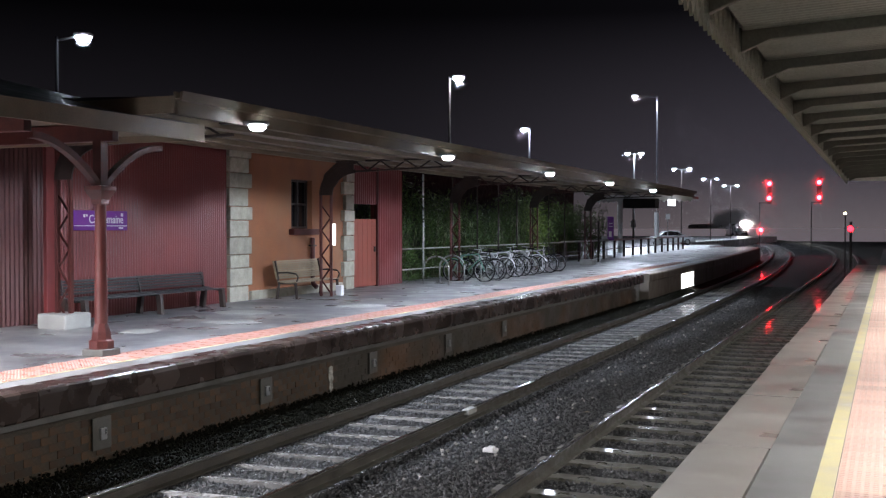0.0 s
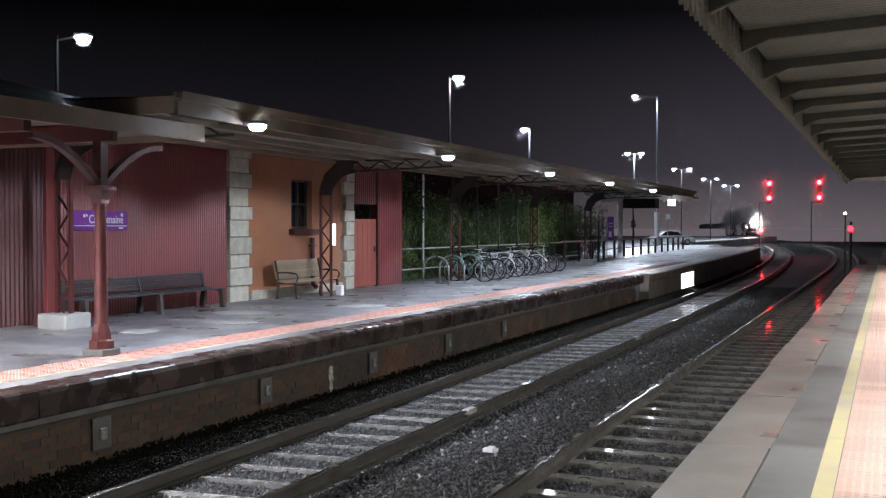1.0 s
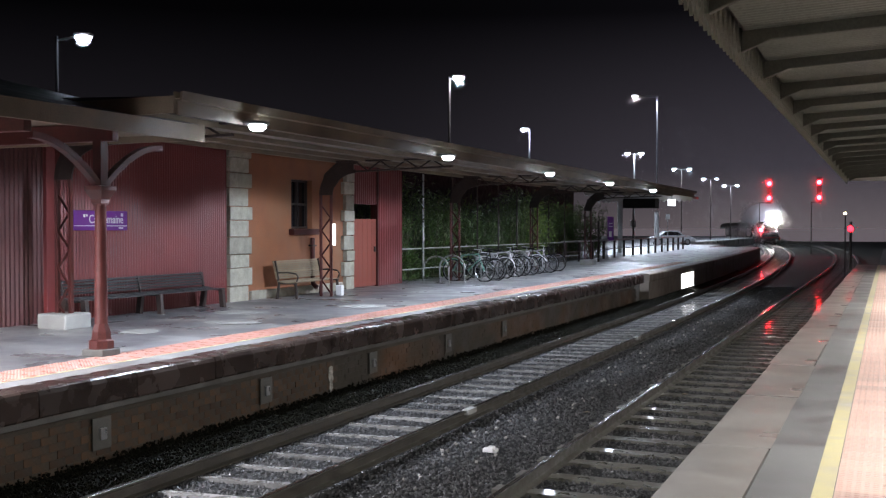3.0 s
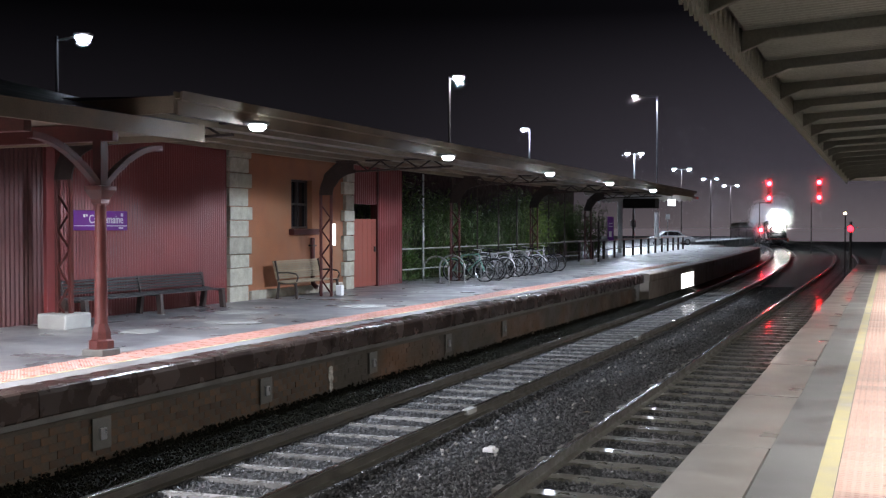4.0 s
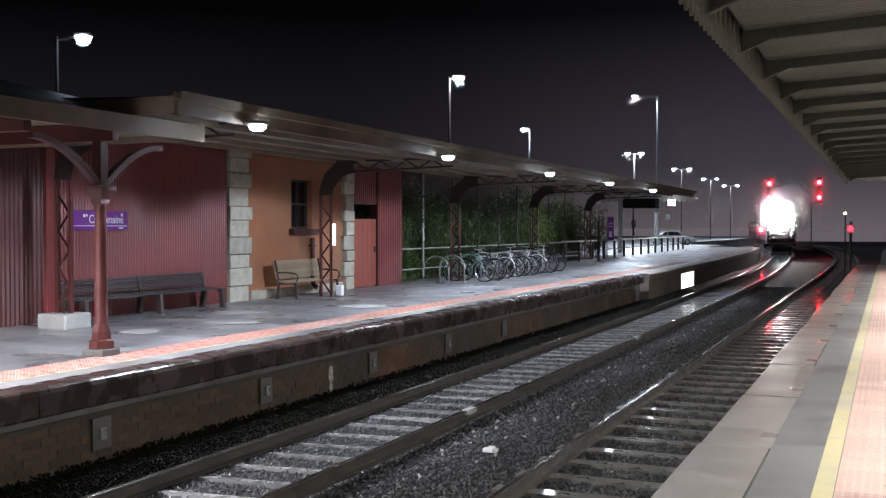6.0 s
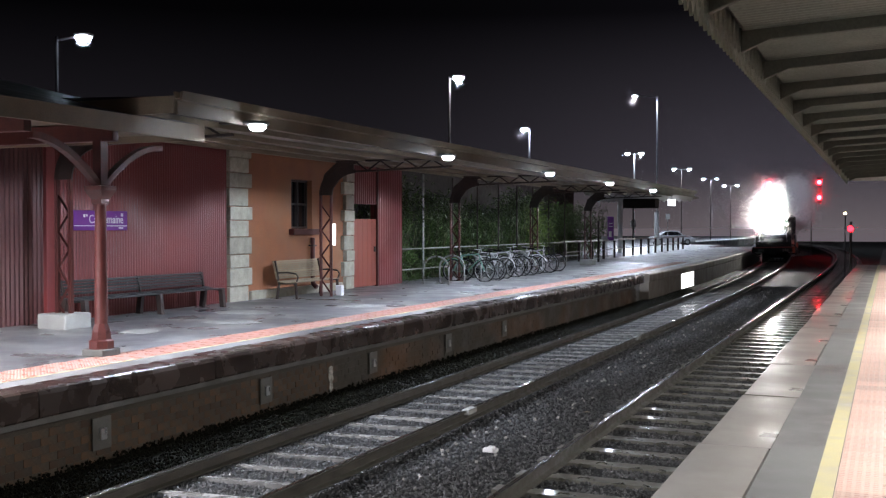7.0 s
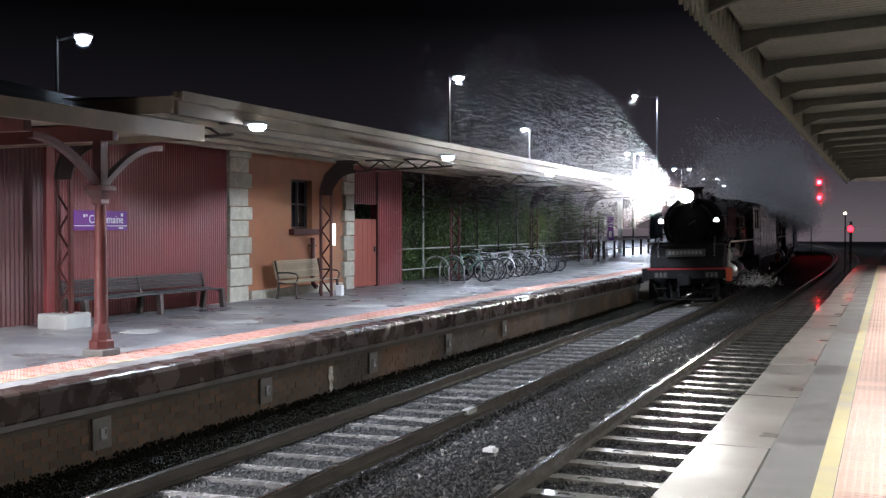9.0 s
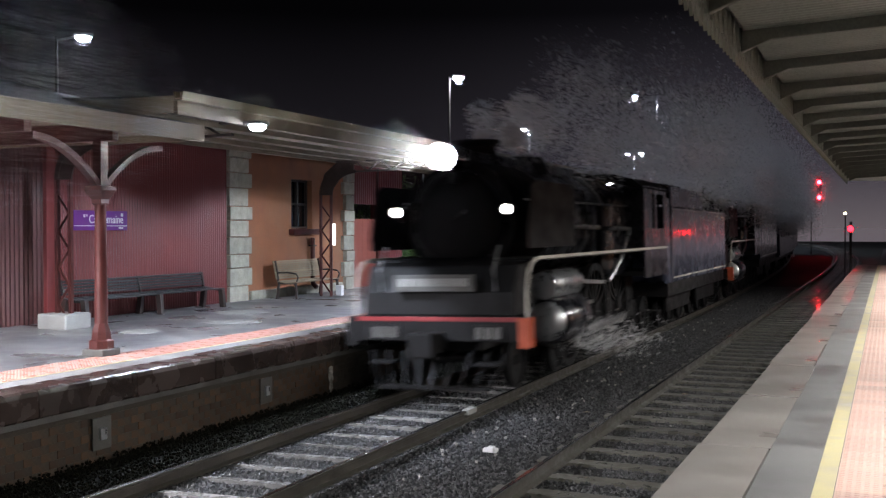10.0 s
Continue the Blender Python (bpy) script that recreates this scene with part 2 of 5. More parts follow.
ORANGE = surface("orange_step_paint", (0.3, 0.045, 0.015), (0.44, 0.08, 0.03), (0.3, 0.5), 4, 60, 0.1)
CREAM_LINE = surface("cream_lining", (0.4, 0.38, 0.33), (0.55, 0.53, 0.47), (0.3, 0.5), 6, 60, 0.1)
PURPLE = surface("purple_enamel", (0.13, 0.025, 0.2), (0.18, 0.04, 0.27), (0.3, 0.45), 3, 60, 0.05)
LAMP_FACE = glowing("lamp_diffuser", COOL, 40)
TUBE = glowing("fluorescent_diffuser", (1, 0.93, 0.82), 5)
SIGNAL_RED = glowing("red_signal_lens", (1.0, 0.008, 0.016), 80)
SIGNAL_NEAR = glowing("red_near_lens", (1.0, 0.006, 0.012), 12)
HEADLIGHT = glowing("headlight_lens", (1.0, 0.97, 0.93), 3000)
MARKER = glowing("marker_lens", (1.0, 0.96, 0.9), 14)
VAPOUR = misty("steam", (0.92, 0.92, 0.93), 0.55)
# faint emission that imitates lit haze in the distance
HAZE_GLOW = glowing("haze_glow", (1.0, 0.84, 0.93), 0.05)
MIST = misty("fine_mist", (0.95, 0.95, 0.97), 0.3, 0.7)
# refracting drops added to spread the headlight into a glare
GLARE_DROP = misty("glare_drop", (0.95, 0.95, 0.97), 0.2, 0.85, 1.16)
DRIZZLE = misty("glow_drizzle", (0.95, 0.95, 0.96), 0.78, 0.85)
DROPLET = misty("rain_drop", (0.9, 0.9, 0.95), 0.3)
GLASS_DARK = surface("dark_glazing", (0.006, 0.006, 0.007), (0.012, 0.012, 0.014), (0.05, 0.1), 3, 50, 0.0)
SOIL = surface("damp_ground", (0.025, 0.024, 0.02), (0.06, 0.055, 0.045), (0.5, 0.8), 1.2, 30, 0.5)
LEAF = surface("bamboo_leaf", (0.025, 0.05, 0.012), (0.09, 0.16, 0.035), (0.35, 0.6), 3, 30, 0.1, island=0.5)
# paler, yellower green, used on two clumps by the fence
LEAF_LIGHT = surface("paler_leaf", (0.07, 0.12, 0.02), (0.2, 0.28, 0.06), (0.35, 0.6), 3, 30, 0.1, island=0.4)
STEM = surface("bamboo_stem", (0.05, 0.055, 0.025), (0.12, 0.12, 0.06), (0.4, 0.6), 3, 30, 0.1)

# ---- ground, tracks and platforms ----
def structure(name, shape, material, label="", smooth=False, bevel=0.0, clean=True):
    ob = part(name, shape, material, None, label, smooth, bevel, clean)
    return tagged(ob, kind="structure")


s = Shape()
s.add([(-900, -60, -0.42), (900, -60, -0.42), (900, 1600, -0.42), (-900, 1600, -0.42)], [(0, 1, 2, 3)])
structure("ground", s, SOIL, "dark damp earth")
YS = arange(-6, 28, 2) + arange(30, 120, 3) + arange(124, 330, 6)
s = Shape()
s.sweep([(-2.0, -0.4), (-1.9, -0.2), (5.2, -0.2), (5.3, -0.4)], YS, track_left)
structure("trackbed", s, BALLAST, "dark wet crushed-stone ballast")
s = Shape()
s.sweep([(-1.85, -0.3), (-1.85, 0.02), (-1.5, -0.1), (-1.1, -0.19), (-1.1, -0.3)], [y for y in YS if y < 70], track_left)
structure("ballast_shoulder", s, RUBBLE_DARK, "near-black shoulder under the platform wall")


def lift_left(dx):
    return CANT * (dx + 0.8)


def railway(name, line, lift, label):
    top = thing(name, label, "railway track", "railway tracks")
    tagged(top, kind="structure")
    for side in (-1, 1):
        c = side * 0.835
        s = Shape()
        s.sweep([(c - 0.07, -0.165), (c - 0.07, -0.15), (c - 0.012, -0.13), (c - 0.012, -0.045), (c - 0.036, -0.03), (c - 0.036, -0.003),
                 (c + 0.036, -0.003), (c + 0.036, -0.03), (c + 0.012, -0.045), (c + 0.012, -0.13), (c + 0.07, -0.15), (c + 0.07, -0.165)], YS, line, lift)
        r = part("rail", s, RAIL, top, "rusty steel rail")
        s = Shape()
        s.sweep([(c - 0.03, -0.004), (c - 0.024, 0), (c + 0.024, 0), (c + 0.03, -0.004)], YS, line, lift)
        part("rail_head", s, RAIL_TOP, r, "bright worn running surface")
    return top


left_track = railway("track_main", track_left, lift_left, "wet rails on timber sleepers in dark ballast")
right_track = railway("track_near", track_right, lambda dx: 0.0, "wet rails beside the near platform, worn sleepers")


def sleepers(top, line, roll, y0, wood, sunk):
    # main-track sleepers are cut narrow to the bright wet strip they imitate
    wide, step = (0.055, 0.694) if roll else (0.115, 0.79)
    long = 0.74 if roll else 1.15
    me = Shape().box(-long, -wide, -0.30, long, wide, -0.16).mesh("sleeper", wood)
    rnd = random.Random(5)
    y = y0
    k = 0
    far = Shape()
    while y < 230:
        turn = math.degrees(math.atan((line(y + 1) - line(y - 1)) / 2))
        m = pose(line(y), y, rnd.uniform(-0.012, 0.01) - sunk + 0.8 * CANT * (1 if roll else 0), 0, -roll, -turn + rnd.uniform(-0.8, 0.8))
        if k < 150:
            ob = part("sleeper", me, wood, top)
            ob.matrix_world = m
        else:
            far.box(-1.28, -0.12, -0.30, 1.28, 0.12, -0.16, m)
        k += 1
        y += step
    tagged(part("far_sleepers", far, wood, top), kind="stuff")


def ballast_stones():
    rnd = random.Random(11)
    s = Shape()
    base = [Vector(p) for p in ((1, 0, 0), (-1, 0, 0), (0, 1, 0), (0, -1, 0), (0, 0, 1), (0, 0, -1))]
    faces = [(0, 2, 4), (2, 1, 4), (1, 3, 4), (3, 0, 4), (2, 0, 5), (1, 2, 5), (3, 1, 5), (0, 3, 5)]
    def heap(count, x0, x1, y0, reach, power, r0, r1, z0, z1, slope=0.0):
        out = Shape()
        for _ in range(count):
            y = y0 + reach * rnd.random() ** power
            u = rnd.random()
            r = rnd.uniform(r0, r1)
            m = pose(x0 + (x1 - x0) * u + bend_left(y), y, rnd.uniform(z0, z1) + slope * (1 - u), rnd.uniform(0, 360), rnd.uniform(0, 360), 0)
            out.add([p * r * rnd.uniform(0.6, 1.25) for p in base], faces, m)
        return out
    near = heap(95000, -7.55, -1.35, 6.5, 46, 1.75, 0.012, 0.029, -0.212, -0.182)
    tagged(part("ballast_stones", near, STONE_CHIP, clean=False), "loose dark wet crushed stones between the rails", "ballast", kind="stuff")
    pale = heap(170, -5.35, -4.4, 7, 40, 1.3, 0.02, 0.04, -0.19, -0.175)
    tagged(part("pale_stones", pale, STONE_PALE, clean=False), "scattered pale broken stones beside the rail", "stones", kind="stuff")
    dark_heap = heap(16000, -8.1, -7.42, 6.5, 40, 1.4, 0.012, 0.03, -0.21, -0.16, 0.22)
    tagged(part("dark_rubble", dark_heap, RUBBLE_DARK, clean=False), "black weedy rubble heaped along the platform wall", "rubble", kind="stuff")


# platform on the far side of the tracks
YL = arange(-4, 30, 2) + arange(32, 96, 2)
s = Shape()
v, f = [], []
for y in YL:
    e = edge_left(y)
    back = -14.6 if y < 52 else -14.6 + bend_left(y) * 0.7
    v += [(e - 0.36, y, DECK_L), (back, y, DECK_L + 0.02), (back, y, -0.5), (e - 0.36, y, -0.5)]
for k in range(len(YL) - 1):
    f += [(4 * k + a, 4 * k + 4 + a, 4 * k + 4 + (a + 1) % 4, 4 * k + (a + 1) % 4) for a in range(4)]
n = 4 * (len(YL) - 1)
f += [(0, 1, 2, 3), (n + 3, n + 2, n + 1, n)]
s.add(v, f)
structure("platform_far", s, ASPHALT, "wet patched asphalt platform")
NOSE = [(0.02, DECK_L - 0.06), (0.0, DECK_L - 0.015), (-0.03, DECK_L + 0.003), (-0.38, DECK_L + 0.003), (-0.38, DECK_L - 0.3), (0.0, DECK_L - 0.3), (0.02, DECK_L - 0.28)]
coping_far = tagged(thing("platform_coping", "brown bull-nosed platform edge stones, wet", "coping"), kind="structure")
for k in range(27):
    y0 = -4 + 1.52 * k
    drop = 0.004 * math.sin(k * 2.7)
    s = Shape().sweep([(dx, z + drop) for dx, z in NOSE], [y0 + 0.006, y0 + 0.76, y0 + 1.514], edge_left)
    part("coping_stone", s, COPING_L, coping_far)
s = Shape().sweep(NOSE, [y for y in YL if y > 37], edge_left)
structure("coping_new", s, TAN, "pale concrete platform edge")
s = Shape()
s.sweep([(-0.03, DECK_L - 0.302), (-0.2, DECK_L - 0.302), (-0.2, DECK_L - 0.37), (-0.03, DECK_L - 0.37)], [y for y in YL if y < 37], edge_left)
structure("ledge", s, LEDGE, "grey stone course under the coping")
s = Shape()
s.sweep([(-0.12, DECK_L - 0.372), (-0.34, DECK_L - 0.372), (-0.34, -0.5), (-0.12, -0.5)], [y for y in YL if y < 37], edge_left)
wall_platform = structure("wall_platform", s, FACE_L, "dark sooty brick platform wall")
s = Shape()
s.sweep([(0.0, DECK_L - 0.304), (-0.34, DECK_L - 0.304), (-0.34, -0.5), (0.0, -0.5)], [y for y in YL if y > 36.5], edge_left)
structure("wall_platform_new", s, TAN, "stained tan concrete platform wall")

# platform that the camera stands on
YR = arange(-6, 48, 3)
s = Shape()
s.sweep([(-0.75, DECK_R), (9.0, DECK_R + 0.03), (9.0, -0.5), (-0.75, -0.5)], YR, lambda y: 0.0)
structure("platform_near", s, ASPHALT_R, "damp grey asphalt platform")
coping_near = tagged(thing("coping_near", "row of worn wet concrete edge slabs", "coping"), kind="structure")
slab = Shape().prism([(-1.25, DECK_R - 0.28), (-1.25, DECK_R - 0.02), (-1.235, DECK_R + 0.004), (-0.752, DECK_R + 0.004), (-0.752, DECK_R - 0.28)], "y", 0.004, 2.386).mesh("slab", COPING_R)
for k in range(20):
    part("slab", slab, COPING_R, coping_near).location = (0.012 * math.sin(k * 2.1), -0.5 + 2.4 * k + 0.95, 0.003 * math.sin(k * 1.7))
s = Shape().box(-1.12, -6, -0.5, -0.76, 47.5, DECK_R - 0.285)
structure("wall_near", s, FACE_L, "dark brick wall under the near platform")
s = Shape().box(-0.4, 48.02, -0.5, 9, 100, 0.8)
structure("platform_ramp", s, ASPHALT_R, "lower asphalt beyond the platform end")
s = Shape().box(-0.4, -6, DECK_R - 0.01, -0.285, 48, DECK_R + 0.005)
structure("yellow_line", s, YELLOW, "worn yellow painted safety line")


def tactile_tile(material, w):
    s = Shape().box(-w / 2, -w / 2, 0, w / 2, w / 2, 0.006)
    for i in range(6):
        for j in range(6):
            x, y = (i - 2.5) * w / 6, (j - 2.5) * w / 6
            a, b = 0.017, 0.011
            s.add([(x - a, y - a, 0.006), (x + a, y - a, 0.006), (x + a, y + a, 0.006), (x - a, y + a, 0.006),
                   (x - b, y - b, 0.0105), (x + b, y - b, 0.0105), (x + b, y + b, 0.0105), (x - b, y + b, 0.0105)],
                  [(4, 5, 6, 7), (0, 1, 5, 4), (1, 2, 6, 5), (2, 3, 7, 6), (3, 0, 4, 7)])
    return s.mesh("tactile_tile", material, clean=False)


def tactile_paving():
    near = tagged(thing("tactile_near", "pink studded tactile paving along the platform", "tactile paving", "tactile strips"), kind="structure")
    far = tagged(thing("tactile_far", "orange studded tactile paving along the platform", "tactile paving", "tactile strips"), kind="structure")
    me = tactile_tile(TACTILE_R, 0.298)
    for k in range(144):
        for c in range(2):
            part("tactile_tile", me, TACTILE_R, near).location = (-0.13 + 0.3 * c, 4.6 + 0.3 * k, DECK_R + 0.001)
    me = tactile_tile(TACTILE_L, 0.298)
    for k in range(150):
        y = 7.0 + 0.3 * k
        for c in range(2):
            part("tactile_tile", me, TACTILE_L, far).location = (edge_left(y) - 0.88 - 0.3 * c, y, DECK_L + 0.003)
    s = Shape().sweep([(-0.7, DECK_L + 0.001), (-0.7, DECK_L + 0.007), (-0.73, DECK_L + 0.007), (-0.73, DECK_L + 0.001)], YL[2:38], edge_left)
    structure("yellow_edge", s, YELLOW, "thin yellow line beside the tactile paving")


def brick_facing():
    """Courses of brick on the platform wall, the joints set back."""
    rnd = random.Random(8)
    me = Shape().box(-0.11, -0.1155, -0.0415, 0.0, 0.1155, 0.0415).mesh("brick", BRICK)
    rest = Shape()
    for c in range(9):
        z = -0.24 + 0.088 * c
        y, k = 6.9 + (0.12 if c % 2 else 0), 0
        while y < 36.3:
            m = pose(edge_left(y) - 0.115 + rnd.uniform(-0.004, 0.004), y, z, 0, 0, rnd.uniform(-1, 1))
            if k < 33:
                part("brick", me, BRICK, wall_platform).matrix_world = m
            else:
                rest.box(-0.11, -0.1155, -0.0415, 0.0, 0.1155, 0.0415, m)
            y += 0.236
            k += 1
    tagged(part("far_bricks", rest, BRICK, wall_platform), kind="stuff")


def wall_plate(y):
    top = thing("wall_plate", "grey steel plate bolted on the platform wall", "wall plate", "plates on the platform wall", (edge_left(y) - 0.098, y, 0.32))
    part("plate", Shape().box(0, -0.15, -0.18, 0.02, 0.15, 0.18), LEDGE, top, bevel=0.006)
    part("boss", Shape().box(0.02, -0.05, -0.07, 0.05, 0.05, 0.06), STEEL, top, bevel=0.006)


for y in (9.2, 12.55, 15.88, 19.2, 22.5):
    wall_plate(y)
ob = part("lit_panel", Shape().box(-0.03, -1.5, -0.3, 0.02, 1.5, 0.32), glowing("white_panel", (1, 1, 1), 2.0))
ob.location = (edge_left(46.6) + 0.02, 46.6, 0.33)
tagged(ob, "white lit panel set in the pale platform wall", "light panel")

# ---- the station building across the tracks ----
WX = -13.4


def corrugated(y0, y1, z0, z1, x, pitch=0.076, deep=0.012):
    s = Shape()
    n = int((y1 - y0) / pitch * 6)
    v, f = [], []
    for i in range(n + 1):
        y = y0 + (y1 - y0) * i / n
        d = deep * math.sin(math.tau * (y - y0) / pitch)
        v += [(x + d, y, z0), (x + d, y, z1)]
    f = [(2 * i, 2 * i + 2, 2 * i + 3, 2 * i + 1) for i in range(n)]
    s.add(v, f)
    s.box(x - 0.2, y0, z0, x - 0.02, y1, z1)
    return s


structure("wall_shed", corrugated(14.1, 19.3, DECK_L, 4.6, WX), RED_IRON, "red painted corrugated iron wall", clean=False)
structure("wall_shed_dark", corrugated(2, 13.9, DECK_L, 4.6, WX - 0.02, 0.1, 0.016), RED_DARK, "dark maroon corrugated iron wall", clean=False)
structure("trim_shed", Shape().box(WX - 0.2, 13.9, DECK_L, WX + 0.06, 14.1, 4.55), RED_IRON, "broad red corner post", bevel=0.01)
s = Shape()
# masonry wall with one window opening
WY0, WY1, WZ0, WZ1 = 22.1, 23.1, 2.6, 3.82
for a, b, c, d in ((19.3, WY0, DECK_L, 4.6), (WY1, 25.2, DECK_L, 4.6), (WY0, WY1, DECK_L, WZ0), (WY0, WY1, WZ1, 4.6)):
    s.box(WX - 0.4, a, c, WX - 0.05, b, d)
structure("wall_masonry", s, RENDER_ORANGE, "ochre painted brick wall")
s = Shape().box(WX - 0.06, 20.25, DECK_L, WX + 0.03, 24.6, DECK_L + 0.22)
structure("baseboard", s, QUOIN, "low stone plinth", bevel=0.02)
quoins = tagged(thing("quoins", "rough pale granite corner stones", "quoins"), kind="structure")
for y0, y1 in ((19.35, 20.25), (24.62, 25.2)):
    z, k = DECK_L, 0
    while z < 4.5:
        h = 0.36 + 0.06 * math.sin(k * 2.3)
        w = (0.02 if k % 2 else 0.16) if y0 < 22 else (0.0 if k % 2 else 0.12)
        s = Shape()
        if y0 < 22:
            s.box(WX - 0.3, y0 + 0.01, z + 0.008, WX + 0.05 + 0.01 * (k % 3), y1 - w, z + h - 0.008)
        else:
            s.box(WX - 0.3, y0 + w, z + 0.008, WX + 0.05 + 0.01 * (k % 3), y1 - 0.01, z + h - 0.008)
        part("quoin_stone", s, QUOIN, quoins, bevel=0.015)
        z += h
        k += 1
win = tagged(thing("window_1", "dark small-paned window in the masonry wall", "window"), kind="structure")
s = Shape().box(WX - 0.28, WY0, WZ0, WX - 0.24, WY1, WZ1)
part("pane", s, GLASS_DARK, win, "black glass")
s = Shape()
for y in (WY0 + 0.04, (WY0 + WY1) / 2, WY1 - 0.04):
    s.box(WX - 0.24, y - 0.03, WZ0, WX - 0.18, y + 0.03, WZ1)
for z in (WZ0 + 0.03, (WZ0 + WZ1) / 2, WZ1 - 0.03):
    s.box(WX - 0.239, WY0, z - 0.025, WX - 0.185, WY1, z + 0.025)
part("window_frame", s, IRON_DARK, win)
s = Shape().box(WX - 0.24, WY0 - 0.12, WZ0 - 0.15, WX + 0.1, WY1 + 0.12, WZ0 - 0.005)
part("window_sill", s, RED_PAINT, win, "dark red painted stone sill", bevel=0.012)
pipe = thing("downpipe", "dark rusty downpipe on the masonry wall", "pipe", "", (WX + 0.04, 22.98, DECK_L))
part("shaft", Shape().tube([(0, 0, 0.35), (0, 0, 1.42)], 0.06, 10), RED_PAINT, pipe, smooth=True)
part("shoe", Shape().tube([(0, 0, 0.36), (0.02, 0, 0.25), (0.12, 0, 0.16)], 0.062, 10), RED_PAINT, pipe, smooth=True)
part("strap", Shape().box(-0.08, -0.08, 1.2, 0.07, 0.08, 1.24), IRON_DARK, pipe)
# red timber end bay with a door that stops short of the lintel
structure("wall_bay", corrugated(26.62, 28.28, DECK_L, 4.5, WX + 0.02, 0.15, 0.006), RED_IRON, "dull red boarded wall", clean=False)
structure("wall_lintel", corrugated(25.2, 26.62, 3.28, 4.5, WX + 0.02, 0.12, 0.008), RED_IRON, "red boarding over the door", clean=False)
# black sheet set inside the doorway to stand in for an unlit interior
structure("wall_inside", Shape().box(WX - 2.4, 25.2, DECK_L, WX - 2.2, 28.3, 4.5), BLACK_DULL, "added black sheet for the unlit interior")
door = tagged(thing("door_1", "tall red ledged plank door, open above", "door"), kind="structure")
me = Shape().box(WX - 0.04, 0, DECK_L + 0.04, WX, 0.268, 2.87).mesh("plank", DOOR_RED)
for k in range(5):
    part("plank", me, DOOR_RED, door).location.y = 25.23 + 0.275 * k
part("latch", Shape().box(WX, 26.45, 1.95, WX + 0.03, 26.55, 2.1), IRON_DARK, door, bevel=0.005)
s = Shape().box(WX - 0.06, 26.6, DECK_L, WX + 0.05, 26.68, 4.4)
structure("trim", s, RED_PAINT, "red door post")
s = Shape().prism([(-13.35, 4.62), (-21, 6.2), (-21, 6.1), (-13.35, 4.52)], "y", 0, 28.4)
structure("roof_building", s, ROOFING, "dark iron roof")
# added black back sheet, out of view behind the building front
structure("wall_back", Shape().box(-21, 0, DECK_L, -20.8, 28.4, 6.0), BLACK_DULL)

# ---- long canopy on lattice columns ----
COLS = (13.35, 22.05, 30.2, 38.1, 45.9)
CX = -12.45
s = Shape()
n = int((49.6 - 11.0) / 0.1)
v, f = [], []
for i in range(4 * n + 1):
    y = 11.0 + (49.6 - 11.0) * i / (4 * n)
    d = 0.012 * math.sin(math.tau * (y - 11.0) / 0.1)
    v += [(-8.42, y, 4.20 + d), (-13.38, y, 4.34 + d)]
s.add(v, [(2 * i, 2 * i + 2, 2 * i + 3, 2 * i + 1) for i in range(4 * n)])
structure("canopy_sheet", s, SOFFIT, "pale corrugated iron canopy underside", clean=False)
s = Shape().prism([(-8.41, 4.25), (-8.41, 4.3), (-13.38, 4.47), (-13.38, 4.40)], "y", 11.0, 49.6)
structure("canopy_roof", s, ROOFING, "dark iron canopy roof")
fascia = tagged(thing("canopy_fascia", "cream painted fascia with a gutter", "fascia"), kind="structure")
part("gutter", Shape().prism([(-8.27, 4.24), (-8.25, 4.35), (-8.29, 4.35), (-8.30, 4.26), (-8.37, 4.26), (-8.38, 4.35), (-8.40, 4.35), (-8.39, 4.23)], "y", 10.95, 49.7), CREAM, fascia)
part("board", Shape().box(-8.4, 10.98, 4.06, -8.36, 49.68, 4.232), CREAM, fascia)
part("end_board", Shape().box(-13.3, 10.96, 4.08, -8.4, 11.0, 4.3), CREAM, fascia)
s = Shape()
for x in (-9.4, -10.4, -11.4, -12.4):
    z = 4.2 + (-8.42 - x) * 0.028
    s.box(x - 0.035, 11.02, z - 0.1, x + 0.035, 49.6, z - 0.014)
structure("canopy_purlins", s, CREAM, "long timber purlins")


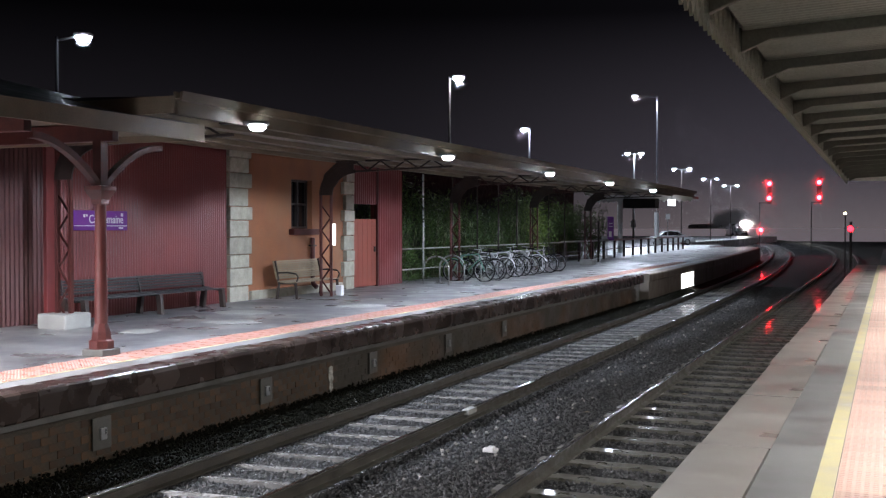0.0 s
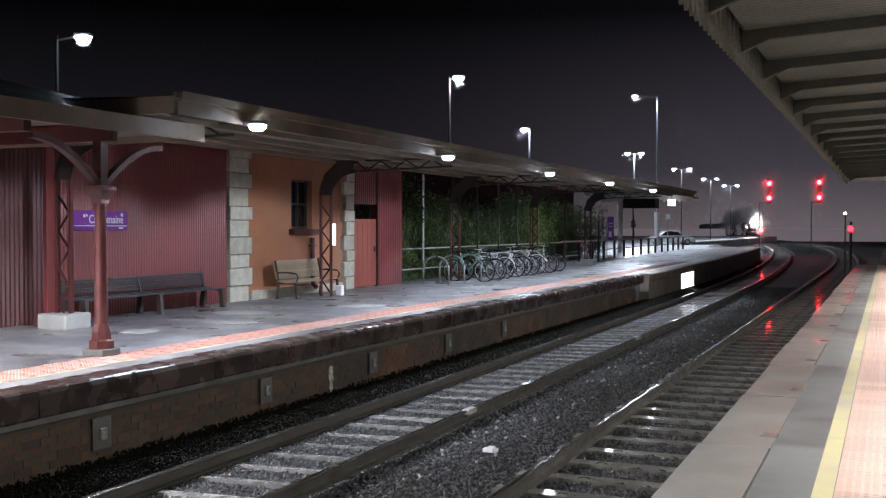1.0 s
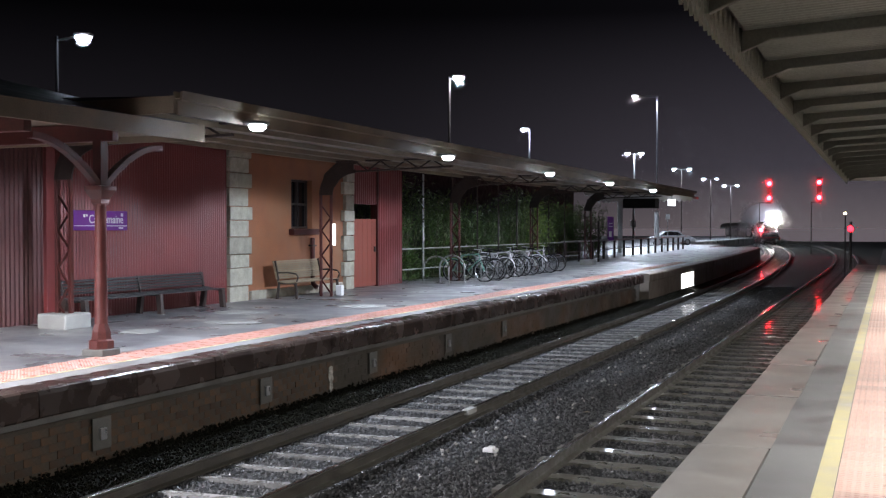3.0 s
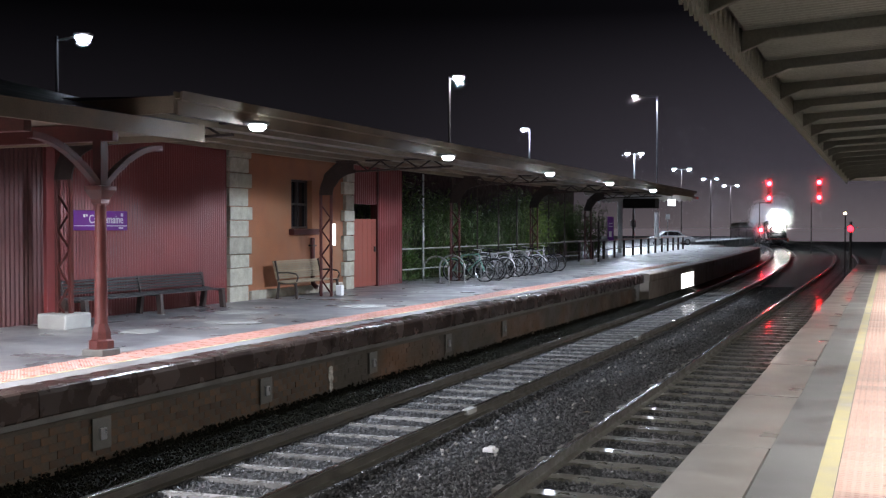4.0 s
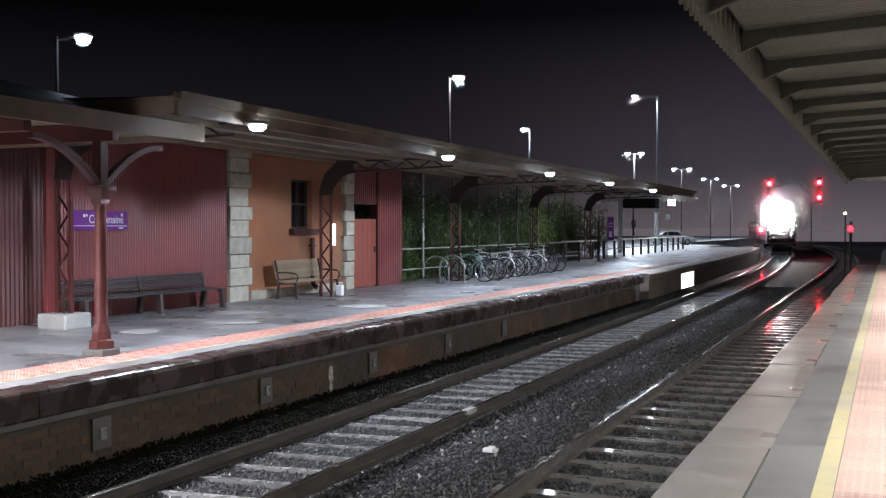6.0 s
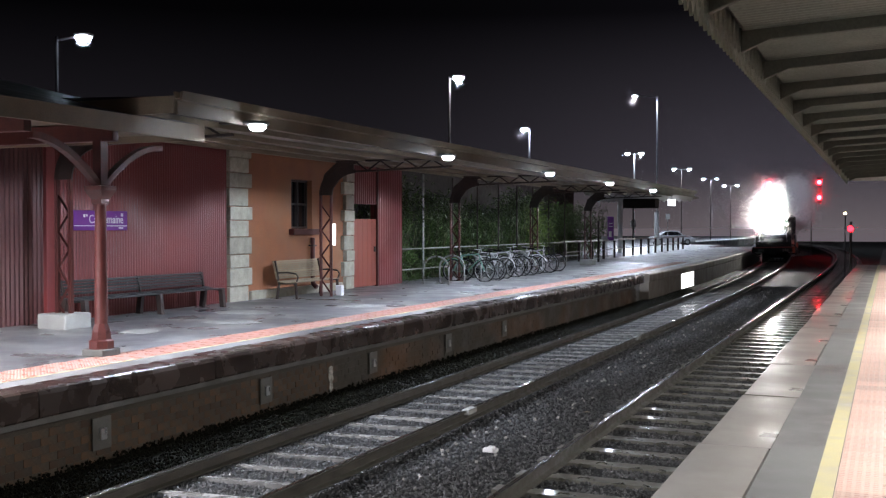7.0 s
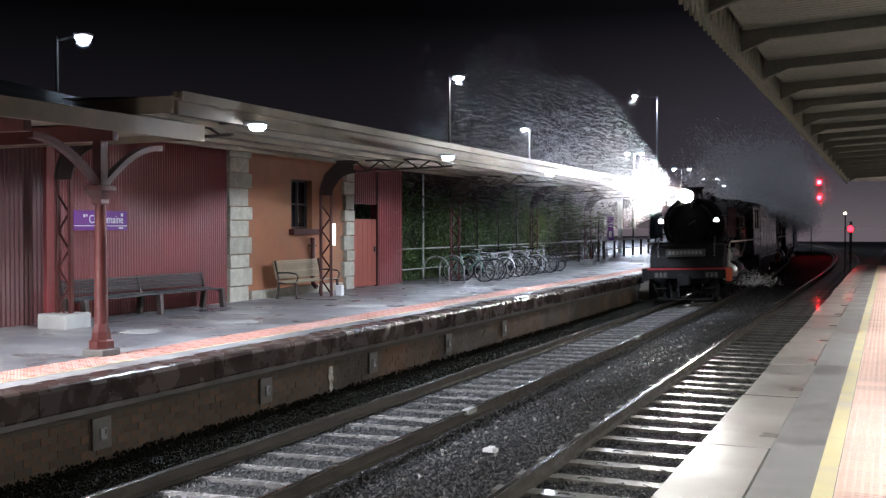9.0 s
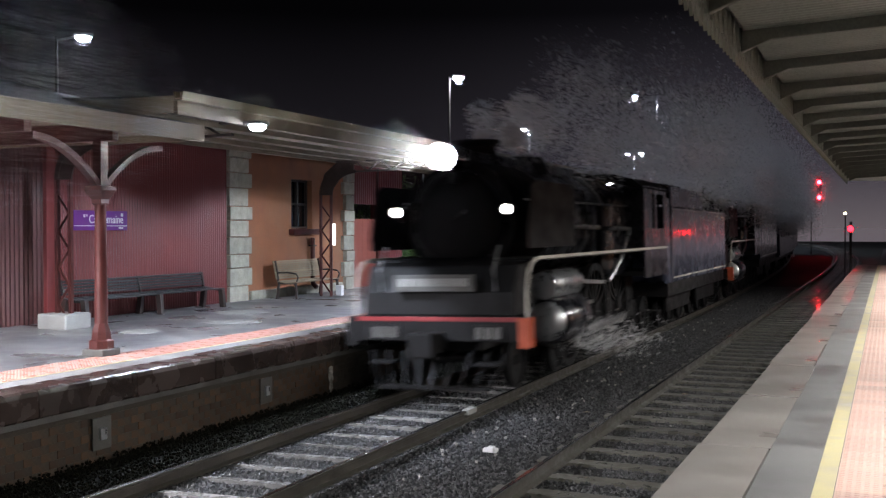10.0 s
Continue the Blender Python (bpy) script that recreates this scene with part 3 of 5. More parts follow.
def lattice_column(y):
    top = thing("lattice_column", "dark red riveted lattice column with curved roof bracket", "column", "canopy columns", (CX, y, DECK_L))
    h = 2.45
    for dx in (-0.14, 0.14):
        s = Shape().box(dx - 0.025, -0.03, 0, dx + 0.025, 0.03, h)
        s.box(dx - 0.004, -0.06, 0, dx + 0.004, 0.06, h)
        part("upright", s, RED_PAINT, top)
    z, k = 0.1, 0
    while z + 0.28 < h:
        a, b = (-0.12, 0.12) if k % 2 else (0.12, -0.12)
        part("lattice_bar", Shape().beam((a, 0, z), (b, 0, z + 0.3), 0.04, 0.012, (0, 1, 0)), RED_PAINT, top)
        z += 0.3
        k += 1
    for r, name in ((0.95, "outer_curve"), (0.68, "inner_curve")):
        s = Shape()
        c = Vector((0.81, 0, h))
        pts = [c + Vector((-r * math.cos(a), 0, r * 0.82 * math.sin(a))) for a in [radians(9 * i) for i in range(11)]]
        for p, q in zip(pts, pts[1:]):
            s.beam(p, q, 0.09, 0.03, (0, 1, 0))
        part(name, s, IRON_DARK, top)
    s = Shape().prism([(-0.14, h), (-0.05, h + 0.5), (0.3, h + 0.78), (0.75, h + 0.8), (0.75, h + 0.55), (0.4, h + 0.4), (0.2, h + 0.15), (0.14, h)], "y", -0.008, 0.008)
    part("gusset", s, IRON_DARK, top)
    part("top_chord", Shape().box(0.3, -0.05, 0.78 + h, 3.3, 0.05, 0.83 + h - 0.01), IRON_DARK, top)
    part("bottom_chord", Shape().beam((0.75, 0, h + 0.55), (3.3, 0, h + 0.62), 0.08, 0.04), IRON_DARK, top)
    k, x = 0, 0.8
    while x + 0.3 < 3.3:
        zb, zt = h + 0.56 + (x - 0.75) * 0.02, h + 0.79
        a, b = ((x, 0, zb), (x + 0.33, 0, zt)) if k % 2 else ((x, 0, zt), (x + 0.33, 0, zb))
        part("web_bar", Shape().beam(a, b, 0.035, 0.02, (0, 1, 0)), IRON_DARK, top)
        x += 0.33
        k += 1
    part("base_block", Shape().box(-0.3, -0.3, 0, 0.3, 0.3, 0.26), CONCRETE, top, "white painted concrete footing", bevel=0.03) if y < 14 or y > 44 else None
    return top


for y in COLS:
    lattice_column(y)


def canopy_lamp(x, y, z, watts):
    top = thing("canopy_lamp", "lit white bulkhead lamp under the canopy", "lamp", "canopy lamps", (x, y, z))
    part("housing", Shape().box(-0.17, -0.12, 0.03, 0.14, 0.12, 0.08), STEEL, top, bevel=0.02)
    part("diffuser", Shape().lathe([(0.001, -0.05), (0.07, -0.045), (0.11, -0.02), (0.12, 0.028), (0.001, 0.029)], 18), LAMP_FACE, top, "glowing white diffuser", True)
    part("stem", Shape().beam((-0.2, 0, 0.07), (-0.12, 0, 0.07), 0.06, 0.04), STEEL, top)
    lamp("canopy_light", (x, y, z - 0.09), watts, COOL, 0.1, 132, (-0.38, 0.1, -1))


CANOPY_LAMPS = (12.49, 19.4, 26.26, 32.65, 39.3)
for y in CANOPY_LAMPS:
    canopy_lamp(-8.15, y, 4.02, 620)

# ---- nearer canopy on cast columns ----
s = Shape().prism([(-9.06, 4.0), (-13.3, 4.0), (-13.3, 5.05), (-9.06, 4.08)], "y", -2, 12.42)
structure("roof_near", s, ROOFING, "dark low canopy roof")
s = Shape().box(-13.3, -2, 3.955, -9.05, 12.38, 3.976)
structure("ceiling_near", s, CREAM, "boarded canopy ceiling")
s = Shape().box(-9.05, -2, 3.84, -9.0, 12.44, 4.07)
structure("fascia_near", s, CREAM, "cream fascia board")
s = Shape().box(-13.3, 12.38, 3.86, -9.06, 12.42, 3.953)
structure("fascia_end", s, CREAM, "cream end board")
for y in (1.5, 5.4, 9.2, 10.68):
    s = Shape().box(-13.3, y - 0.06, 3.72, -9.1, y + 0.06, 3.95)
    structure("ceiling_beam", s, RED_PAINT, "timber beam", bevel=0.01)


def cast_column(y):
    top = thing("cast_column", "slender dark red cast iron column with curved brackets", "column", "cast columns", (-9.35, y, DECK_L))
    part("plinth", Shape().box(-0.17, -0.17, 0, 0.17, 0.17, 0.1), LEDGE, top, "grey stone plinth", bevel=0.015)
    part("base", Shape().lathe([(0.165, 0.1), (0.165, 0.2), (0.13, 0.22), (0.12, 0.32), (0.088, 0.42)], 8, pose(0, 0, 0, 0, 0, 22.5)), RED_PAINT, top)
    part("shaft", Shape().lathe([(0.085, 0.42), (0.07, 2.0), (0.08, 2.02)], 16), RED_PAINT, top, smooth=True)
    part("capital", Shape().lathe([(0.075, 1.94), (0.11, 1.97), (0.11, 2.02), (0.16, 2.08), (0.2, 2.14), (0.2, 2.19), (0.1, 2.2)], 4, pose(0, 0, 0, 0, 0, 45)), RED_PAINT, top)
    part("post", Shape().box(-0.065, -0.065, 2.2, 0.065, 0.065, 2.78), RED_PAINT, top)
    for dy in (1, -1):
        L = 1.15
        s = Shape()
        pts = [(0.05 + L * u, 2.2 + 0.56 * (1 - (1 - u) ** 2)) for u in [0.1 * i for i in range(11)]]
        for (p, z), (q, w) in zip(pts, pts[1:]):
            s.beam((0, dy * p, z), (0, dy * q, w), 0.08, 0.1, (1, 0, 0))
        part("bracket", s, RED_PAINT, top)
    part("cross_bracket", Shape().beam((-0.05, 0, 2.25), (-0.75, 0, 2.76), 0.07, 0.08, (0, 1, 0)), RED_PAINT, top)


for y in (3.2, 10.68):
    cast_column(y)
for y, watts in ((2.6, 800), (6.6, 1350)):
    st = part("strip_lamp", Shape().box(-10.3, y - 0.6, 3.87, -10.1, y + 0.6, 3.952), TUBE, bevel=0.01)
    tagged(st, "lit fluorescent batten on the canopy ceiling", "lamp", "ceiling battens")
    lamp("batten_light", (-10.2, y, 3.72), watts, (0.93, 0.92, 1.0), 0.3, 165)

# ---- canopy over the near platform ----
s = Shape()
v, f = [], []
n = int(54 / 0.1 * 4)
for i in range(n + 1):
    y = -6 + 43.5 * i / n
    d = 0.01 * math.sin(math.tau * y / 0.1)
    v += [(-1.18, y, 4.36 + d), (7.0, y, 4.75 + d)]
s.add(v, [(2 * i, 2 * i + 2, 2 * i + 3, 2 * i + 1) for i in range(n)])
structure("ceiling_platform", s, SOFFIT_R, "pale green-grey corrugated canopy lining", clean=False)
s = Shape().prism([(-1.25, 4.42), (7, 4.82), (7, 4.9), (-1.25, 4.5)], "y", -6, 37.6)
structure("roof_platform", s, ROOFING, "dark canopy roof")
valance = tagged(thing("valance", "toothed pale green timber canopy valance", "valance"), kind="structure")
part("fascia_board", Shape().box(-1.29, -6, 4.255, -1.25, 37.6, 4.5), SOFFIT_R, valance)
me = Shape().prism([(0, 0.12), (0, 0.03), (0.1, -0.09), (0.195, 0.03), (0.195, 0.12)], "x", -1.286, -1.262).mesh("tooth", SOFFIT_R)
for k in range(165):
    part("tooth", me, SOFFIT_R, valance).location = (0, 4.5 + 0.2 * k, 4.17)
for k in range(20):
    y = 2.3 + 1.8 * k
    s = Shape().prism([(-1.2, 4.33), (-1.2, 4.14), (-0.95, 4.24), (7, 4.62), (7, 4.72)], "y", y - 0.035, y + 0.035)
    structure("rafter", s, RAFTER, "canopy rafter, darker green-grey than the lining", bevel=0.01)
me = Shape().beam((-1.235, 0, 4.17), (-1.235, 0.13, 4.4), 0.02, 0.018).mesh("lattice_bar", SOFFIT_R)
me2 = Shape().beam((-1.235, 0.26, 4.17), (-1.235, 0.13, 4.4), 0.02, 0.018).mesh("lattice_bar", SOFFIT_R)
for k in range(90):
    part("lattice_bar", me, SOFFIT_R, valance).location.y = 5.2 + 0.26 * k
    part("lattice_bar", me2, SOFFIT_R, valance).location.y = 5.2 + 0.26 * k
for k, y in enumerate((1.0, 8.0, 15.0, 22.0, 29.0, 36.0)):
    top = thing("batten_lamp", "lit fluorescent batten under the canopy", "lamp", "canopy battens", (1.2, y, 4.2))
    part("housing", Shape().box(-0.75, -0.07, 0.03, 0.75, 0.07, 0.1), WHITE, top, bevel=0.01)
    part("diffuser", Shape().box(-0.73, -0.055, -0.02, 0.73, 0.055, 0.028), TUBE, top, "glowing diffuser")
    part("hanger", Shape().tube([(0, 0, 0.1), (0, 0, 0.36)], 0.015, 6), STEEL, top)
    lamp("batten_light", (1.2, y, 4.05), 330, NEUTRAL, 0.35, 165)
structure("canopy_end_beam", Shape().box(-1.25, 37.62, 4.2, 7, 37.75, 4.36), WHITE, "pale end beam of the canopy", bevel=0.01)
structure("wall_near_building", Shape().box(4.6, -6, DECK_R, 4.8, 40, 4.6), RENDER_ORANGE, "ochre station wall behind the camera")

# ---- things on the far platform ----
def slat_bench(at, length, slats_back, slats_seat, wood, metal, label, height=0.78, depth=0.45, legs=3, arms=True):
    """A bench facing +x, along y."""
    top = thing("bench", label, "bench", "platform benches", at)
    n = slats_seat
    for k in range(n):
        x = -depth / 2 + depth * (k + 0.5) / n
        part("seat_slat", Shape().box(x - depth / n * 0.4, 0, 0.41 - 0.03 * math.sin(k / n * 3.1), x + depth / n * 0.4, length, 0.435 - 0.03 * math.sin(k / n * 3.1)), wood, top)
    for k in range(slats_back):
        z = 0.47 + (height - 0.47) * (k + 0.5) / slats_back
        x = -depth / 2 - 0.02 - 0.22 * (z - 0.45)
        h = (height - 0.47) / slats_back * (0.42 if arms else 0.37)
        part("back_slat", Shape().box(x - 0.012, 0, z - h, x + 0.012, length, z + h), wood, top)
    for k in range(legs):
        y = 0.06 + (length - 0.12) * k / (legs - 1)
        s = Shape()
        s.beam((depth / 2 - 0.02, y, 0), (depth / 2 - 0.06, y, 0.4), 0.045 if arms else 0.1, 0.05 if arms else 0.09, (0, 1, 0))
        s.beam((-depth / 2 - 0.04, y, 0), (-depth / 2 + 0.02, y, 0.42), 0.045 if arms else 0.1, 0.05 if arms else 0.09, (0, 1, 0))
        s.beam((-depth / 2, y, 0.4), (-depth / 2 - 0.09, y, height), 0.045, 0.035, (0, 1, 0))
        s.beam((-depth / 2, y, 0.38), (depth / 2 - 0.02, y, 0.38), 0.045, 0.04, (0, 1, 0))
        part("end_frame", s, metal, top)
        if arms and k in (0, legs - 1):
            s = Shape().tube([(-depth / 2 - 0.03, y, 0.62), (0, y, 0.63), (depth / 2 - 0.04, y, 0.6), (depth / 2 + 0.01, y, 0.52), (depth / 2 - 0.04, y, 0.4)], 0.02, 8)
            part("armrest", s, metal, top, smooth=True)
    return top


slat_bench((-12.95, 14.1, DECK_L), 4.15, 5, 5, BENCH_DARK, IRON_DARK, "long dark slatted bench against the red shed wall", 0.74, 0.5, 3, False)
slat_bench((-12.75, 20.75, DECK_L, 0, 0, 3), 2.3, 9, 7, BENCH_WOOD, IRON_DARK, "weathered slatted park bench by the brick wall", 0.9, 0.5, 2)

# station name board
board = thing("name_board", "purple enamel station name board with white lettering", "sign", at=(WX + 0.03, 14.55, 2.57))
part("panel", Shape().box(0, 0, 0, 0.03, 1.42, 0.36), PURPLE, board, bevel=0.004)
part("stripe", Shape().box(0.03, 0.01, 0.075, 0.034, 1.41, 0.09), WHITE, board)
for a, b, c, d in ((0.24, 0.235, 0.29, 0.29), (0.31, 0.25, 0.345, 0.29), (1.18, 0.03, 1.3, 0.055), (1.24, 0.26, 1.3, 0.32)):
    part("pale_bar", Shape().box(0.03, a, b, 0.034, c, d), WHITE, board, "small white mark")
txt = bpy.data.curves.new("name_text", "FONT")
txt.body, txt.size, txt.extrude = "Castlemaine", 0.22, 0.003
tmp = new("tmp_text", txt)
bpy.context.view_layer.update()
me = bpy.data.meshes.new_from_object(tmp.evaluated_get(bpy.context.evaluated_depsgraph_get()))
bpy.data.objects.remove(tmp)
w = max(v.co.x for v in me.vertices)
me.transform(Matrix.Diagonal((0.92 / w, 1, 1, 1)))
me.materials.clear()
me.materials.append(WHITE)
txt_ob = part("lettering", me, WHITE, board, "white station name")
txt_ob.matrix_basis = Matrix.Translation((0.034, 0.38, 0.13)) @ Matrix(((0, 0, 1, 0), (1, 0, 0, 0), (0, 1, 0, 0), (0, 0, 0, 1)))


def bike_rack(x, y):
    top = thing("bike_rack", "bare steel hoop bicycle rack set in the platform", "bike rack", "bike hoops", (x, y, DECK_L))
    pts = [(-0.4, 0, 0), (-0.4, 0, 0.48)] + [(-0.4 * math.cos(a), 0, 0.48 + 0.36 * math.sin(a)) for a in [radians(15 * i) for i in range(1, 12)]] + [(0.4, 0, 0.48), (0.4, 0, 0)]
    part("hoop", Shape().tube(pts, 0.026, 10), STEEL, top, smooth=True)
    part("foot_plate", Shape().lathe([(0.07, 0), (0.07, 0.01), (0.001, 0.011)], 12, pose(-0.4, 0, 0)), STEEL, top)
    part("foot_plate", Shape().lathe([(0.07, 0), (0.07, 0.01), (0.001, 0.011)], 12, pose(0.4, 0, 0)), STEEL, top)


def bicycle(at, paint, label, pale):
    """A bicycle whose length lies along x, front to +x, upright on its wheels."""
    top = thing("bicycle", label, "bicycle", "parked bicycles", at)
    r = 0.335
    for x in (-0.52, 0.53):
        s = Shape()
        wheel = new("wheel")
        wheel.parent = top
        wheel.location = (x, 0, r)
        ring = [(r * math.cos(a), 0, r * math.sin(a)) for a in [math.tau * i / 28 for i in range(29)]]
        part("tyre", Shape().tube(ring, 0.02, 8, False), BLACK_DULL, wheel, smooth=True)
        ring = [(0.93 * r * math.cos(a), 0, 0.93 * r * math.sin(a)) for a in [math.tau * i / 28 for i in range(29)]]
        part("rim", Shape().tube(ring, 0.012, 6, False), STEEL, wheel, smooth=True)
        for k in range(16):
            a = math.tau * k / 16
            s.tube([(0.02 * math.cos(a), 0.02 * (-1) ** k, 0.02 * math.sin(a)), (0.92 * r * math.cos(a), 0, 0.92 * r * math.sin(a))], 0.0025, 4)
        s.tube([(0, -0.04, 0), (0, 0.04, 0)], 0.02, 8)
        part("spokes", s, STEEL, wheel)
    bb, seat, head, headlow = (-0.08, 0, 0.29), (-0.25, 0, 0.8), (0.34, 0, 0.86), (0.38, 0, 0.7)
    s = Shape()
    for a, b in ((bb, seat), (seat, head), (bb, headlow), (head, headlow)):
        s.tube([a, b], 0.018, 8)
    for y in (-0.05, 0.05):
        s.tube([bb, (-0.52, y, r)], 0.01, 6)
        s.tube([(-0.24, 0, 0.76), (-0.52, y, r)], 0.009, 6)
        s.tube([headlow, (0.53, y, r)], 0.013, 6)
    part("frame", s, paint, top, smooth=True)
    s = Shape().tube([head, (0.36, 0, 0.98)], 0.014, 8)
    s.tube([(0.3, -0.29, 1.0), (0.37, -0.1, 1.0), (0.37, 0.1, 1.0), (0.3, 0.29, 1.0)], 0.013, 8)
    part("handlebar", s, STEEL if pale else BLACK_DULL, top, smooth=True)
    s = Shape().prism([(-0.42, -0.07), (-0.42, 0.07), (-0.3, 0.04), (-0.12, 0.015), (-0.12, -0.015), (-0.3, -0.04)], "z", 0.9, 0.94)
    part("saddle", s, BLACK_DULL, top, bevel=0.012)
    part("seat_post", Shape().tube([seat, (-0.28, 0, 0.9)], 0.012, 8), STEEL, top)
    s = Shape().lathe([(0.02, -0.005), (0.09, -0.004), (0.09, 0.004), (0.02, 0.005)], 18, pose(-0.08, -0.05, 0.29, 90, 0, 0))
    part("chain_ring", s, BLACK_DULL, top)
    part("crank", Shape().tube([(-0.08, -0.06, 0.29), (0.02, -0.07, 0.16)], 0.01, 6), BLACK_DULL, top)
    part("crank", Shape().tube([(-0.08, 0.06, 0.29), (-0.18, 0.07, 0.42)], 0.01, 6), BLACK_DULL, top)
    if pale:
        part("mudguard", Shape().tube([(-0.52 + 0.37 * math.cos(a), 0, r + 0.37 * math.sin(a)) for a in [radians(20 + 15 * i) for i in range(10)]], 0.02, 6), paint, top)


for y in (27.9, 29.1, 30.5, 32.0, 33.6, 35.2, 36.8):
    bike_rack(-12.1, y)
PAINTS = [(surface("bike_green", (0.1, 0.25, 0.2), (0.2, 0.4, 0.32), (0.25, 0.4), 6, 60, 0.05), "pale green bicycle leaning at a steel hoop", True),
          (surface("bike_black", (0.01, 0.01, 0.012), (0.03, 0.03, 0.035), (0.2, 0.4), 6, 60, 0.05), "black bicycle parked at a steel hoop", False),
          (surface("bike_white", (0.6, 0.6, 0.62), (0.78, 0.78, 0.8), (0.25, 0.4), 6, 60, 0.05), "white bicycle parked at a steel hoop", True),
          (surface("bike_silver", (0.4, 0.4, 0.42), (0.6, 0.6, 0.62), (0.2, 0.35), 6, 60, 0.05, metal=0.7), "silver bicycle parked at a steel hoop", True)]
for k, (x, y, c, flip) in enumerate(((-12.0, 30.2, 0, 0), (-11.9, 30.9, 1, 180), (-12.2, 31.7, 1, 0), (-12.1, 32.4, 2, 180), (-12.1, 33.3, 2, 0), (-12.2, 34.4, 1, 180), (-12.1, 35.1, 3, 0), (-12.2, 36.0, 2, 180), (-12.1, 37.0, 3, 0), (-12.2, 37.8, 1, 180), (-12.3, 38.9, 1, 0))):
    p, label, pale = PAINTS[c]
    bicycle((x, y, DECK_L + 0.003, 5 * math.sin(k * 3.0), 0, flip + 9 * math.sin(k * 1.9)), p, label, pale)

# fence along the back of the platform with thin canopy posts
fence = tagged(thing("wire_fence", "thin steel fence with pipe posts along the platform back", "fence"))
for y in (30.0, 32.4, 34.7, 36.9, 39.0, 41.0, 43.2, 45.6):
    part("post", Shape().tube([(-13.45, y, DECK_L), (-13.45, y, 4.3)], 0.03, 8), STEEL if y < 31 else IRON_DARK, fence)
for z in (1.35, 1.98):
    part("rail", Shape().tube([(-13.5, 28.3, z), (-13.5, 48, z)], 0.022, 8), CONCRETE, fence)


def shrub(x, y, h, spread, n, seed, tall, leaf=None):
    """A clump of arching stems with narrow leaves."""
    rnd = random.Random(seed)
    top = thing("bamboo_clump", "dense green bamboo-like shrub behind the fence" if tall else "low ragged green shrub behind the fence", "shrub", "shrubs behind the fence", (x, y, DECK_L - 0.1))
    stems, leaves = Shape(), Shape()
    tips = []
    for _ in range(16):
        a, b = rnd.uniform(-spread, spread), rnd.uniform(-spread, spread)
        hh = h * rnd.uniform(0.6, 1.0)
        p0 = Vector((a * 0.4, b * 0.4, 0))
        p2 = Vector((a + 0.3 * rnd.uniform(-1, 1), b + 0.3 * rnd.uniform(-1, 1), hh))
        p1 = (p0 + p2) / 2 + Vector((0, 0, 0.2 * hh))
        pts = [p0 * (1 - t) ** 2 + p1 * 2 * t * (1 - t) + p2 * t * t for t in (0, 0.25, 0.5, 0.75, 1)]
        stems.tube(pts, [0.02, 0.017, 0.014, 0.01, 0.004], 5)
        tips += pts[1:]
    for _ in range(n):
        c = tips[rnd.randrange(len(tips))] + Vector((rnd.gauss(0, 0.15), rnd.gauss(0, 0.15), rnd.gauss(0, 0.2)))
        if c.z < 0.05:
            continue
        L, w = rnd.uniform(0.12, 0.3), rnd.uniform(0.01, 0.026)
        m = Matrix.Translation(c) @ Euler((rnd.uniform(-1.3, 0.5), rnd.uniform(-0.8, 0.8), rnd.uniform(0, 6.3))).to_matrix().to_4x4()
        leaves.add([(0, 0, 0), (-w, L * 0.4, 0.01), (0, L, -0.03), (w, L * 0.4, 0.01)], [(0, 1, 2, 3)], m)
    tagged(part("undergrowth", stems, STEM, top), kind="stuff")
    tagged(part("foliage", leaves, leaf or LEAF, top, clean=False), kind="stuff")


rs = random.Random(21)
for k in range(13):
    shrub(-14.6 + rs.uniform(-0.5, 0.5), 28.8 + 1.25 * k, rs.uniform(2.2, 3.7), 0.7, 1700, 100 + k, True)
shrub(-13.9, 41.6, 3.0, 0.45, 1900, 300, True, LEAF_LIGHT)
shrub(-13.9, 42.6, 3.1, 0.45, 1900, 301, True, LEAF_LIGHT)
for k in range(6):
    shrub(-14.0, 28.8 + 1.1 * k, 0.8, 0.4, 500, 400 + k, False)
for k in range(6):
    shrub(-16.6 + 0.3 * (k % 2), 48.5 + 2.5 * k, 3.1, 0.9, 2200, 500 + k, True)
# what closes the view behind the plants: an added black sheet for darkness
structure("hedge_dark_sheet", Shape().box(-18.2, 28.5, DECK_L - 0.5, -18.0, 63, 5.2), BLACK_DULL, "added black sheet for the darkness behind the plants")
structure("ground_planting", Shape().box(-18, 28.4, DECK_L - 0.4, -14.62, 63, DECK_L - 0.05), SOIL)
structure("ground_car_park", Shape().box(-90, 63.2, -0.3, -15.4, 110, DECK_L - 0.02).box(-90, 110, -0.3, -22, 235, DECK_L - 0.02).box(-90, 50.5, -0.3, -18.3, 63.2, DECK_L - 0.02), ASPHALT, "wet car park surface")

# grey box and white tube by the bench, poster totem, display, far railing
box = thing("meter_box", "small white concrete block beside the bench", "block", at=(-12.35, 22.55, DECK_L))
part("block", Shape().box(-0.08, -0.07, 0, 0.08, 0.07, 0.26), WHITE, box, bevel=0.015)
tube_lamp = thing("wall_tube", "slim white lit tube on the lattice column", "lamp", at=(CX + 0.22, 22.05, 2.2))
part("diffuser", Shape().box(-0.03, -0.03, 0, 0.03, 0.03, 0.52), glowing("pale_tube", (1, 0.93, 0.9), 0.9), tube_lamp, bevel=0.008)
totem = thing("poster_totem", "purple information totem on a steel stand", "sign", at=(-14.0, 56.3, DECK_L, 0, 0, TURN))
part("panel", Shape().box(-0.17, -0.03, 1.0, 0.17, 0.03, 2.3), PURPLE, totem, bevel=0.006)
